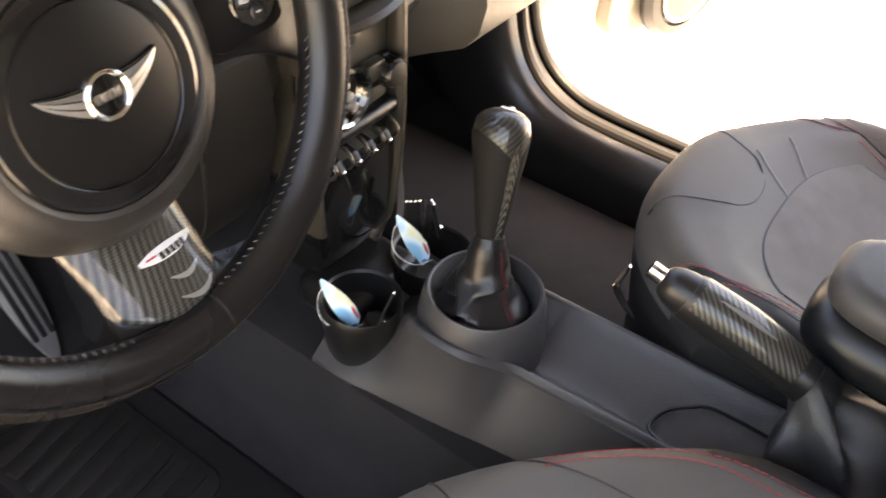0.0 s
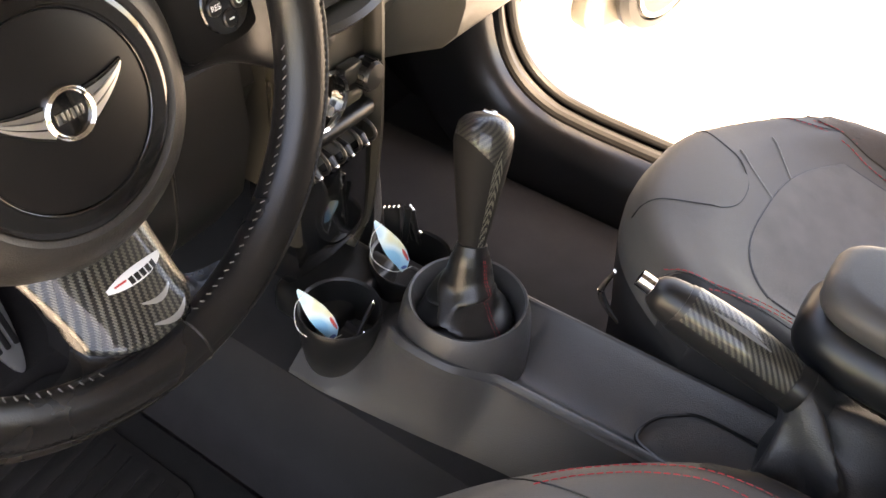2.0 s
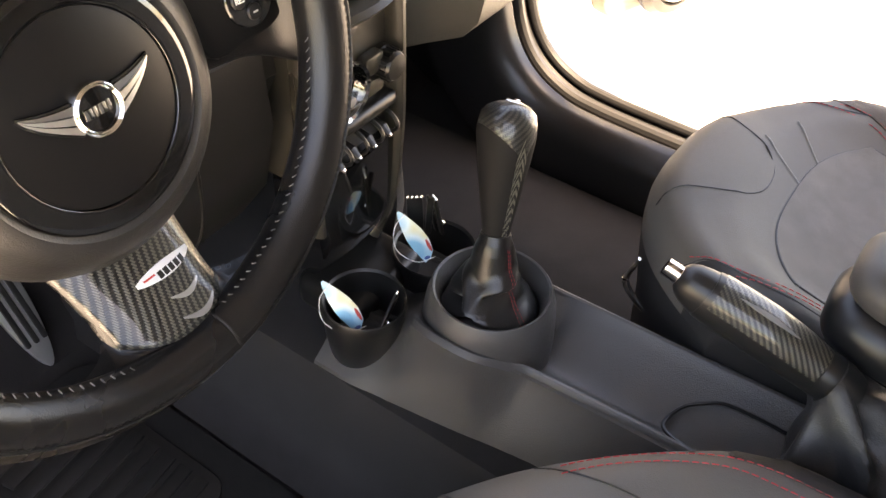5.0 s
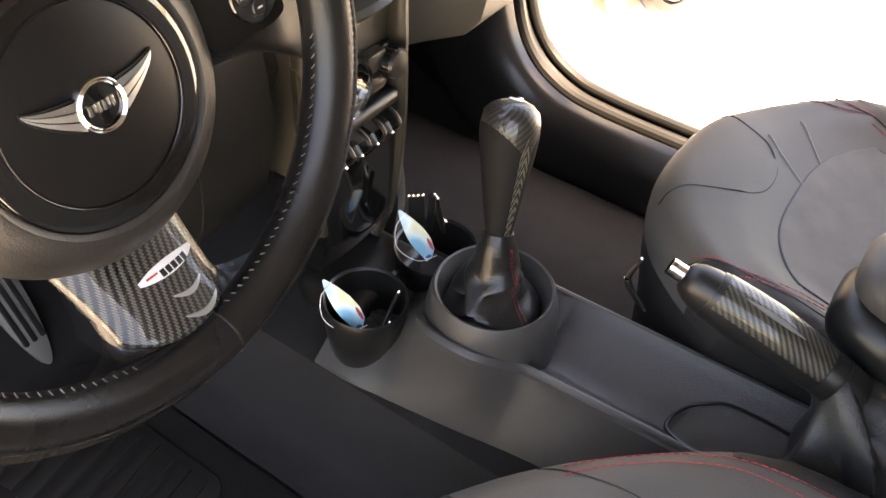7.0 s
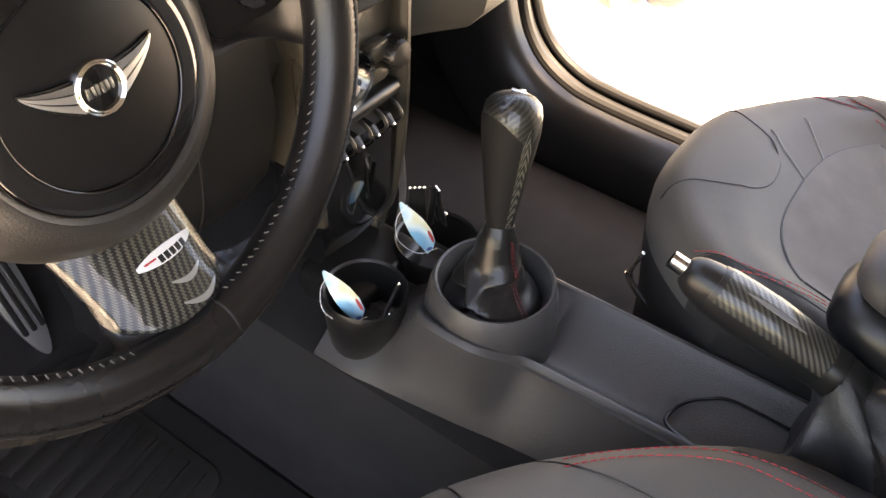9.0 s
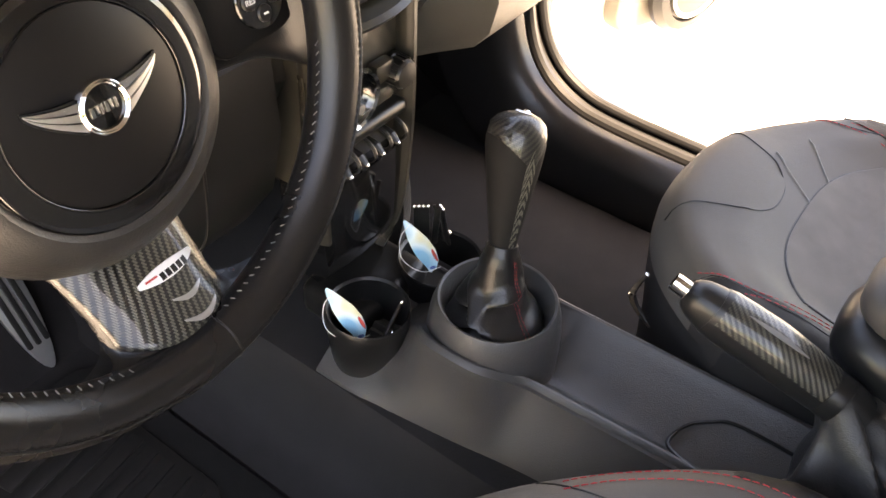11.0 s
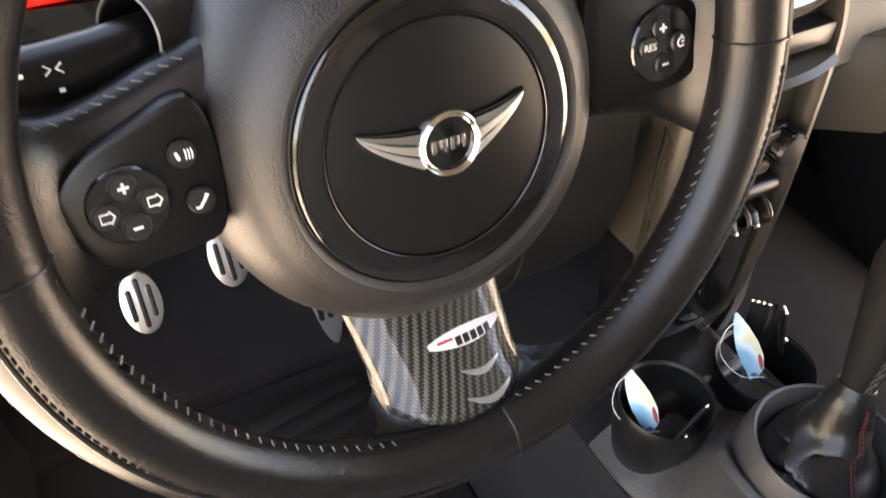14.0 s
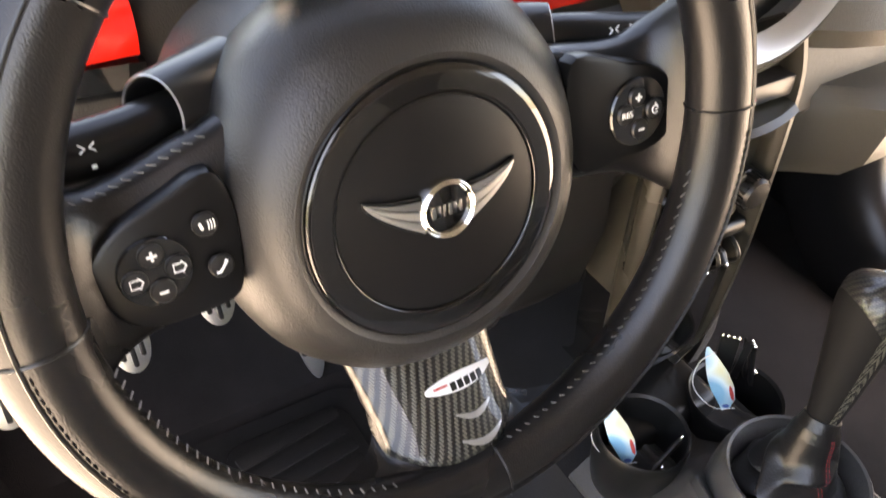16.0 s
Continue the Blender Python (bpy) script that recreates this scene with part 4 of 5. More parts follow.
    # backrest
    rings = []
    for k in range(15):
        f = k / 14
        z = 0.33 + 0.62 * f
        y = -0.27 - 0.20 * f
        half = 0.262 - 0.03 * f - 0.06 * max(0, f - 0.8) / 0.2
        th = 0.075 - 0.02 * f
        ring = []
        for j in range(36):
            a = 2 * math.pi * j / 36
            c, sn = math.cos(a), math.sin(a)
            x = half * math.copysign(abs(c) ** 0.5, c)
            bulge = 0.045 * max(0, abs(x) / half - 0.55) / 0.45 if sn > 0 else 0
            ring.append(Vector((x, y + th * math.copysign(abs(sn) ** 0.7, sn) + bulge, z)))
        rings.append(ring)
    part("backrest", loft(rings), SEAT, s, "grey leatherette backrest")
    part("headrest", box((0.24, 0.09, 0.17), (0, -0.50, 1.04), 0.035, 4), SEAT, s)
    for sx in (-0.15, 0.15):
        part("rail", box((0.035, 0.46, 0.16), (sx, -0.12, 0.080), 0.005), BLACK, s)
    return s


DRIVER_RUN = ((0.160, 0.1535), (0.172, 0.144), (0.193, 0.122), (0.219, 0.084), (0.236, 0.042), (0.240, 0.0), (0.240, -0.06), (0.238, -0.16), (0.236, -0.28))
DRIVER_BOLSTER = ((0.062, 0.252), (0.040, 0.238), (0.0, 0.240), (-0.06, 0.240), (-0.16, 0.238), (-0.29, 0.236))
driver = build_seat("driver_seat", 0.035, "grey leatherette driver seat with red double stitching", 0.373, 0.265, 0.159, 2.0, 0.085, 0.05, DRIVER_RUN, DRIVER_BOLSTER)
PASS_RUN = ((0.188, 0.172), (0.192, 0.150), (0.194, 0.112), (0.188, 0.075), (0.178, 0.04), (0.174, 0.0), (0.172, -0.06), (0.172, -0.14), (0.172, -0.28))
PASS_BOLSTER = ((0.150, 0.208), (0.130, 0.201), (0.105, 0.195), (0.075, 0.186), (0.04, 0.176), (0.0, 0.172), (-0.06, 0.170), (-0.16, 0.170), (-0.29, 0.170))
passenger = build_seat("passenger_seat", 0.683, "grey leatherette passenger seat with grey cloth middle", 0.3634, 0.226, 0.166, 2.4, 0.034, 0.268, PASS_RUN, PASS_BOLSTER, -0.004)
handle = part("tilt_handle", tube(smooth_path([(-0.178, 0.219, 0.316), (-0.178, 0.228, 0.288), (-0.178, 0.228, 0.275), (-0.178, 0.218, 0.26), (-0.178, 0.199, 0.244)], 18), [0.0024 + 0.0022 * math.sin(math.pi * k / 17) for k in range(18)], 8), CHROME, passenger, "slim silver seat handle")

# ---- floor mat and pedals ----
mat_pts = rounded(-0.285, 0.185, -0.12, 0.47, 0.05)
fmat = thing("floor_mat", (0, 0, 0), "black pile floor mat with a ribbed heel pad", "floor mat")
part("pile_layer", plate(mat_pts, 0.008, Matrix.Translation((0, 0, -0.006)), 0.002), MAT, fmat)
pad = part("heel_pad", plate(rounded(-0.03, 0.145, 0.16, 0.44, 0.03), 0.004, Matrix.Translation((0, 0, 0.0022)), 0.001), MAT_RUBBER, fmat, "moulded rubber heel pad")
for k in range(9):
    part("pad_rib", box((0.15, 0.020, 0.006), (0.057, 0.185 + 0.029 * k, 0.0075), 0.002, 2, pose(0, 0, 0, 0, 0, 8)), MAT_RUBBER, pad)
pmat = thing("floor_mat", (0.76, 0.1, 0.0), "dark passenger carpet mat on the floor", "floor mat")
part("pile_layer", plate(rounded(-0.19, 0.18, -0.35, 0.42, 0.05), 0.008, Matrix.Translation((0, 0, -0.006)), 0.002), CARPET, pmat)


def oval(a, b, n=32):
    return [(a * math.cos(2 * math.pi * k / n), b * math.sin(2 * math.pi * k / n)) for k in range(n)]


def build_pedal(x, y, z, w, h, label):
    p = thing("pedal", Matrix.Translation((x, y, z)) @ pose(0, 0, 0, 62, 0, 0), label, "pedal", "alloy pedals")
    part("plate", plate(oval(w, h), 0.006, None, 0.0015), BRUSHED, p, "oval brushed alloy plate")
    for k in (-1, 0, 1):
        bl = h * (0.78 if k == 0 else 0.5)
        part("rubber_strip", plate([(k * w * 0.5 + px, py) for px, py in rounded(-w * 0.13, w * 0.13, -bl, bl, w * 0.1, 3)], 0.0035, Matrix.Translation((0, 0, 0.0055)), 0.0008), RUBBER, p, "black rubber grip strip")
    part("arm", tube([Vector((0, 0, 0)), Vector((0, 0.03, -0.05)), Vector((0, 0.22, -0.10))], 0.009, 8), BLACK, p)
    return p


build_pedal(-0.236, 0.47, 0.213, 0.024, 0.040, "oval alloy footrest with black rubber strips")
build_pedal(-0.098, 0.47, 0.225, 0.022, 0.037, "oval alloy clutch pedal with black rubber strips")
build_pedal(0.004, 0.47, 0.252, 0.022, 0.037, "oval alloy brake pedal with black rubber strips")
acc = thing("pedal", Matrix.Translation((0.138, 0.50, 0.0)) @ pose(0, 0, 0, 62, 0, 0), "long dark accelerator pedal hinged on the floor", "pedal")
part("plate", plate([(0.026 * math.cos(a) * (1 + 0.2 * math.sin(a)), 0.115 + 0.115 * math.sin(a)) for a in np.linspace(0, 2 * math.pi, 36, endpoint=False)], 0.008, None, 0.002), SILVER, acc, "dark grey accelerator plate")
for k in (-1, 0, 1):
    part("rubber_strip", plate([(k * 0.013 + a, b) for a, b in rounded(-0.004, 0.004, 0.04, 0.19, 0.003, 3)], 0.003, Matrix.Translation((0, 0, 0.0075)), 0.0008), RUBBER, acc)

# ---- steering wheel ----
RAKE = 15.5
wheel = thing("steering_wheel", pose(0, 0, 0.72, 90 - RAKE, 0, 0), "black leather three-spoke steering wheel with carbon-weave lower spoke", "steering wheel")
# wheel axes: x right, y up the wheel, z towards the driver
RC, RR = Vector((-0.0030, 0.0120, 0.0045)), 0.1722


def rim_point(a, b, grow=0.0):
    """On the rim's skin: a round the wheel, b round the section (0 outwards, 90 towards the driver)."""
    thick = 0.0178 + 0.0012 * math.cos(2 * a)
    r = RR + (thick + grow) * math.cos(b)
    return RC + Vector((r * math.cos(a), r * math.sin(a), (0.0165 + grow) * math.sin(b)))


NA, NB = 128, 24
part("rim", loft([[rim_point(2 * math.pi * i / NA, 2 * math.pi * j / NB) for j in range(NB)] for i in range(NA)], loop=True, caps=False), LEATHER, wheel, "grained black leather rim")
part("rim_seam", tube([rim_point(2 * math.pi * i / NA, radians(66), 0.0002) for i in range(NA)], 0.0010, 6, loop=True, up=(0, 0, 1)), BLACK, wheel, "raised leather seam")
fine = [rim_point(radians(a), radians(73), 0.0003) for a in np.linspace(-175, -5, 240)]
part("rim_edge_stitching", stitch_run(fine, (0, 0, 1), 0.0030, 0.0046, 0.0004), LEATHER, wheel, "fine black edge stitching")
for a0, a1 in ((-80, -12), (-168, -104)):
    line = [rim_point(radians(a), radians(168), 0.0006) for a in np.linspace(a0, a1, 60)]
    part("rim_stitching", stitch_run(line, (0, 0, 1), 0.0050, 0.0062, 0.00042, slant=1.1), GREY_THREAD, wheel, "pale grey cross stitching")
for a in (-1, 183, -84, 40, 140):
    part("rim_joint", tube([rim_point(radians(a), 2 * math.pi * j / 20, 0.0002) for j in range(20)], 0.0008, 5, loop=True), BLACK, wheel)


def cover_r(a):
    up = max(0, math.sin(a))
    return 0.0965 + 0.009 * up ** 1.2 * (1 - 0.55 * max(0, math.sin(a)) ** 8) + 0.003 * max(0, -math.sin(a))


cov = []
for r0, z, k in ((0.0662, -0.0035, 0.0), (0.0695, -0.0015, 0.05), (0.074, -0.003, 0.25), (0.081, -0.0095, 0.55), (0.088, -0.021, 0.85), (0.092, -0.034, 0.98), (0.093, -0.048, 1.0), (0.088, -0.075, 1.0)):
    cov.append([Vector(((r0 + (cover_r(a) - 0.0930) * k) * math.cos(a), (r0 + (cover_r(a) - 0.0930) * k) * math.sin(a), z)) for a in (2 * math.pi * i / 72 for i in range(72))])
part("airbag_cover", loft(cov, caps=True), COVER, wheel, "grained black airbag cover")
part("gloss_ring", lathe([(0.0522, -0.008), (0.0522, -0.0002), (0.0526, 0.0002), (0.0545, 0.0001), (0.0580, -0.0002), (0.0612, -0.0006), (0.0642, -0.0011), (0.0650, -0.0016), (0.0651, -0.008)], 96, caps=False), GLOSS, wheel, "gloss black ring", sharp=50)
part("ring_edge", lathe([(0.0650, -0.006), (0.0652, -0.0034), (0.0658, -0.0028), (0.0664, -0.0034), (0.0666, -0.006)], 96, caps=False), DISC, wheel, "thin satin ring edge")
DOME = [(0.0515 * q, 0.0040 - 0.0050 * q * q) for q in (0.999, 0.98, 0.9, 0.8, 0.68, 0.55, 0.42, 0.3, 0.18, 0.02)]
part("hub_disc", lathe([(0.0515, -0.008), (0.0515, -0.0022)] + DOME, 96), HUB, wheel, "domed satin black hub disc", sharp=50)
EM = Matrix.Translation((0, 0.0014, 0.0))
emblem = part("emblem", lathe([(0.0112, 0.0030), (0.0114, 0.0072), (0.0121, 0.0080), (0.0128, 0.0074), (0.0134, 0.0079), (0.0141, 0.0074), (0.0146, 0.0060), (0.0147, 0.0030)], 56, EM, caps=False), CHROME, wheel, "chrome winged emblem")
part("emblem_disc", lathe([(0.0113, 0.0030), (0.0113, 0.0058), (0.006, 0.0064), (0.001, 0.0066)], 40, EM), GLOSS, emblem, "black emblem centre")


def wing_edge(f):
    """Upper and lower edge of a wing from its root at 0 to its tip at 1."""
    x = 0.0125 + 0.0265 * f
    return x, 0.0086 + 0.0040 * f - 0.0010 * math.sin(math.pi * f), 0.0086 + 0.0040 * f - 0.0172 * (1 - f) ** 0.60


def wing_piece(sx, g0, g1, grow, z0, thick):
    """A strip of the wing between two shares of its height."""
    g = []
    for f in np.linspace(0, 0.985, 16):
        x, hi, lo = wing_edge(f)
        hi, lo = hi + grow, lo - grow
        drop = 0.0062 * ((x * x + hi * hi) / 0.0515 ** 2)
        g.append([Vector((sx * (x + grow * f), 0.0014 + lo + (hi - lo) * q, z0 - drop)) for q in np.linspace(g0, g1, 4)])
    return slab(g, (0, 0, -thick))


for sx in (-1, 1):
    part("wing_back", wing_piece(sx, 0.0, 1.0, 0.0009, 0.0062, 0.003), GLOSS, emblem, "black wing backing")
    for k in range(3):
        part("wing_feather", wing_piece(sx, 0.03 + 0.33 * k, 0.29 + 0.33 * k, 0.0, 0.0074, 0.0016), CHROME if k == 2 else BRUSHED, emblem, "bright metal wing bar")
for k, w in enumerate((0.0046, 0.0014, 0.0042, 0.0014)):
    part("emblem_bar", box((w, 0.0056, 0.0009), (-0.0062 + 0.0042 * k, 0.0014, 0.0066), 0.0002), CHROME, emblem)


def spoke_top(sx, t):
    """Upper edge of a side spoke: it falls from the hub outwards, then flares into the rim."""
    if sx < 0:
        return 0.057 - 0.0270 * t + 0.034 * t ** 7
    return 0.050 - 0.012 * t + 0.030 * t ** 7


def spoke(sx):
    """A leather spoke from hub to rim on one side."""
    rings = []
    for t in np.linspace(0, 1, 13):
        x = sx * (0.080 + (0.086 if sx < 0 else 0.080) * t)
        top, low = spoke_top(sx, t), -0.026 - 0.006 * t - 0.016 * t ** 4
        cy, half = (top + low) / 2, (top - low) / 2
        zc = -0.038 + 0.028 * t ** (6 if sx < 0 else 9)
        th = 0.016
        rings.append([Vector((x, cy + half * math.copysign(abs(math.cos(q)) ** 0.7, math.cos(q)), zc + th * math.copysign(abs(math.sin(q)) ** 0.8, math.sin(q)))) for q in (2 * math.pi * j / 24 for j in range(24))])
    return loft(rings)


edge = [Vector((-(0.080 + 0.090 * t), spoke_top(-1, t) - 0.0022, -0.0285 + 0.028 * t ** 6)) for t in np.linspace(0.14, 0.86, 50)]
part("spoke_stitching", stitch_run(edge, (0, 0, 1), 0.0040, 0.0056, 0.00042, slant=0.7), GREY_THREAD, wheel, "grey edge stitching")
for sx in (-1, 1):
    part("side_spoke", spoke(sx), LEATHER, wheel, "leather-wrapped side spoke")
POD_L = [(-0.150, 0.010), (-0.146, 0.019), (-0.136, 0.027), (-0.117, 0.0345), (-0.095, 0.041), (-0.088, 0.023), (-0.089, -0.005), (-0.094, -0.018), (-0.110, -0.021), (-0.132, -0.020), (-0.144, -0.010)]
pod = part("button_pod", plate([(p.x, p.y) for p in smooth_path([(a, b, 0) for a, b in POD_L], 44, loop=True)][::-1], 0.010, Matrix.Translation((0, 0, -0.0250)), 0.0025), DISC, wheel, "black switch panel")
part("switch_disc", lathe([(0.0155, 0.0), (0.0155, 0.002), (0.0148, 0.003), (0.001, 0.0032)], 40, Matrix.Translation((-0.1255, 0.006, -0.0155))), GLOSS, pod, "round gloss switch cluster")
BTN_L = [(-0.1258, 0.0142, "+"), (-0.1165, 0.0062, "sq"), (-0.1343, 0.0045, "sq"), (-0.1246, -0.0026, "-"), (-0.1023, 0.0205, "voice"), (-0.0995, 0.0005, "phone")]
BTN_R = [(0.1255, 0.0188, "+"), (0.1370, 0.0098, "dial"), (0.1180, 0.0108, "RES"), (0.1276, 0.0010, "-")]


def symbol(kind):
    s = 0.0011
    if kind == "+":
        return joined([box((0.0042, s, 0.0004)), box((s, 0.0042, 0.0004))])
    if kind == "-":
        return box((0.0036, s, 0.0004))
    if kind == "sq":
        return joined([tube([Vector(p) for p in ((-0.0022, -0.0018, 0), (0.0012, -0.0018, 0), (0.0012, -0.0026, 0), (0.003, 0.0002, 0), (0.0012, 0.0026, 0), (0.0012, 0.0018, 0), (-0.0022, 0.0018, 0))], 0.0004, 5, loop=True)])
    if kind == "RES":
        return letters("RES", 0.0048)
    if kind == "dial":
        return joined([tube([Vector((0.0022 * math.cos(a), 0.0022 * math.sin(a), 0)) for a in np.linspace(0.8, 5.5, 14)], 0.0004, 5), tube([Vector((0, 0, 0)), Vector((0.0018, 0.0004, 0))], 0.0004, 5), box((0.0008, 0.0008, 0.0004), (0, 0.0032, 0))])
    if kind == "voice":
        return joined([box((0.0012, 0.0032, 0.0004), (-0.002, 0, 0), turn=pose(0, 0, 0, 0, 0, 15))] + [tube([Vector((0.0006 + 0.0012 * k + 0.0006 * math.cos(a), 0.0024 * math.sin(a), 0)) for a in np.linspace(-1, 1, 6)], 0.0003, 4) for k in range(3)])
    return tube([Vector(p) for p in ((-0.0028, -0.0020, 0), (-0.0012, -0.0022, 0), (0.0012, 0.0006, 0), (0.0024, 0.0026, 0))], [0.0007, 0.0006, 0.0006, 0.0008], 6)


def buttons(rows, base, z):
    for x, y, kind in rows:
        b = part("button", lathe([(0.0054, 0), (0.0054, 0.0012), (0.0048, 0.0019), (0.001, 0.0021)], 24, Matrix.Translation((x, y, z))), SATIN, base, "round black button")
        part("symbol", moved(symbol(kind), Matrix.Translation((x, y, z + 0.0023))), WHITE_INK, b, "white printed symbol")


buttons(BTN_L, pod, -0.0128)
POD_R = [(0.086, 0.0440), (0.120, 0.0385), (0.1450, 0.0285), (0.1585, 0.0130), (0.1580, -0.002), (0.1440, -0.0130), (0.1205, -0.0150), (0.088, -0.0115)]
pod2 = part("button_pod", plate([(p.x, p.y) for p in smooth_path([(a, b, 0) for a, b in POD_R], 44, loop=True)], 0.010, Matrix.Translation((0, 0, -0.0235)), 0.0025), DISC, wheel, "black switch panel with rounded end")
part("switch_disc", lathe([(0.0185, 0.0), (0.0185, 0.002), (0.0178, 0.003), (0.001, 0.0032)], 40, Matrix.Translation((0.1275, 0.0102, -0.0140))), GLOSS, pod2, "round gloss switch cluster")
buttons(BTN_R, pod2, -0.0112)

# lower spoke with its carbon cover; it climbs from the hub to the rim and flares into it
def low_z(y):
    """Height of the lower spoke's crown along the wheel."""
    return float(np.interp(y, (-0.165, -0.158, -0.150, -0.143, -0.130, -0.114, -0.098, -0.082, -0.066), (0.0195, 0.0185, 0.0105, 0.0010, -0.0085, -0.0195, -0.0315, -0.0415, -0.0490)))


def low_half(y):
    return float(np.interp(y, (-0.168, -0.160, -0.152, -0.146, -0.140, -0.128, -0.110, -0.090, -0.066), (0.098, 0.082, 0.060, 0.046, 0.0385, 0.0375, 0.0395, 0.0430, 0.0450)))


def on_spoke(s, y, lift=0.0):
    half = low_half(y)
    bend = max(0.0, min(1.0, (-0.138 - y) / 0.014))
    x = half * s
    roll = (0.013 - 0.003 * bend) * abs(s) ** 3.2
    return Vector((x * (1 + lift * 8), y + bend * x * x * 2.9, low_z(y) + 0.0015 - roll + lift))


part("lower_spoke", slab([[on_spoke(s, y) for s in np.linspace(-1, 1, 33)] for y in np.linspace(-0.068, -0.166, 34)], (0, 0.004, -0.018)), LEATHER, wheel, "leather-wrapped lower spoke", sharp=60)
CT = np.linspace(0, 1, 18)
CS = np.linspace(-0.985, 0.985, 31)


def on_cover(s, t, lift=0.0018):
    """On the carbon cover: its lower edge is an arc."""
    return on_spoke(s, -0.070 - (0.0745 - 0.0085 * s * s) * t, lift)


def weave(i, j):
    x, y = 0.041 * CS[min(j, 30)], 0.092 * CT[min(i, 17)]
    return 0.423 * x + 0.906 * y, 0.906 * x - 0.423 * y


carbon = part("carbon_cover", loft([[on_cover(s, t) for s in CS] for t in CT], closed=False, uv=weave), CARBON, wheel, "lacquered carbon-weave spoke cover", sharp=70)
sol = carbon.modifiers.new("thickness", "SOLIDIFY")
sol.thickness, sol.offset = 0.0012, 0.0


def on_carbon(x, y, lift):
    return on_spoke(x / low_half(y), y, 0.0027 + lift)


def lying(x0, x1, y0, y1, w, lift, taper=False, sag=0.0):
    """A thin sliver on the carbon cover from one end to the other."""
    g = []
    for k in range(17):
        f = k / 16
        h = w / 2 * (math.sin(math.pi * (0.04 + 0.92 * f)) ** 0.7 if taper else 1)
        x, y = x0 + (x1 - x0) * f, y0 + (y1 - y0) * f - sag * math.sin(math.pi * f)
        g.append([on_carbon(x, y + s * h, lift) for s in (-1, 0, 1)])
    return slab(g, (0, 0, -0.0006))


badge = part("spoke_badge", lying(-0.0110, 0.0315, -0.1120, -0.1120, 0.0078, 0.0006, True), WHITE_INK, carbon, "slim white badge")
for k in range(5):
    part("badge_bar", lying(0.0035 + 0.0042 * k, 0.0067 + 0.0042 * k, -0.1132, -0.1130, 0.0036, 0.0009), BLACK, badge)
part("badge_streak", lying(-0.0060, 0.0022, -0.1116, -0.1116, 0.0009, 0.0009), RED_INK, badge)
# silver slivers stand in for light reflected along the cover's curved ridges
part("ridge_glint", lying(0.0010, 0.0230, -0.1255, -0.1255, 0.0028, 0.0004, True, 0.0030), SILVER, carbon, "curved silver sliver drawn as a ridge's reflection")
part("ridge_glint", lying(-0.0010, 0.0250, -0.1368, -0.1368, 0.0030, 0.0004, True, 0.0036), SILVER, carbon, "curved silver sliver drawn as a ridge's reflection")

# ---- steering column ----
col = thing("steering_column", pose(0, 0, 0.72, 90 - RAKE, 0, 0), "dark grained steering column shroud with two stalks", "steering column")
part("shroud", loft([[Vector((r * 1.1 * math.cos(a), 0.010 + r * math.sin(a), z)) for a in (2 * math.pi * k / 40 for k in range(40))] for r, z in ((0.062, -0.06), (0.070, -0.068), (0.076, -0.09), (0.078, -0.16), (0.070, -0.20))]), DASH, col, "grained column shroud")
for sx in (-1, 1):
    dy = 0.0 if sx < 0 else -0.006                # the right stalk hangs a little lower
    pts = [Vector((sx * 0.070, 0.053 + dy, -0.068)), Vector((sx * 0.095, 0.0535 + dy, -0.060)), Vector((sx * 0.12, 0.0500 + dy, -0.054)), Vector((sx * 0.16, 0.0490 + 2 * dy, -0.050)), Vector((sx * 0.20, 0.0490 + 2.5 * dy, -0.046))]
    st = part("stalk", tube(smooth_path(pts, 20), [0.009, 0.009, 0.009, 0.0095, 0.0100, 0.0105, 0.011, 0.0115, 0.012, 0.0122, 0.0125, 0.0125, 0.0125, 0.0125, 0.0125, 0.0125, 0.0122, 0.012, 0.010, 0.006], 16), DISC, col, "black column stalk")
    hole = look((sx * 0.1040, 0.0560 + dy, -0.0540), (sx * 0.0700, 0.0530 + dy, -0.0740)) @ Matrix.Scale(1.0 if sx < 0 else 0.8, 4)
    sock = part("stalk_socket", lathe([(0.025, -0.045), (0.0215, -0.022), (0.0188, -0.003), (0.0180, 0.0), (0.0168, -0.001), (0.0150, -0.020), (0.012, -0.030)], 36, hole, caps=False), BLACK, col, "round stalk socket")
    part("socket_rim", lathe([(0.0168, 0.0), (0.0174, 0.0008), (0.0180, 0.0), (0.0174, -0.0006)], 36, hole, caps=False), SILVER, sock, "thin bright socket rim")
    part("stalk_mark", moved(joined([box((0.0032, 0.0006, 0.0004), (-0.002, 0, 0), turn=pose(0, 0, 0, 0, 0, 40)), box((0.0032, 0.0006, 0.0004), (0.002, 0, 0), turn=pose(0, 0, 0, 0, 0, -40)), box((0.0032, 0.0006, 0.0004), (-0.002, 0.0018, 0), turn=pose(0, 0, 0, 0, 0, -40)), box((0.0032, 0.0006, 0.0004), (0.002, 0.0018, 0), turn=pose(0, 0, 0, 0, 0, 40)), box((0.0022, 0.0016, 0.0004), (0.001, -0.0075, -0.0010)), box((0.0022, 0.0016, 0.0004), (sx * 0.0115, 0.0008, 0.0004))]), Matrix.Translation((sx * 0.1345, 0.0535 + 1.3 * dy, -0.0388))), WHITE_INK, st, "white printed marks")

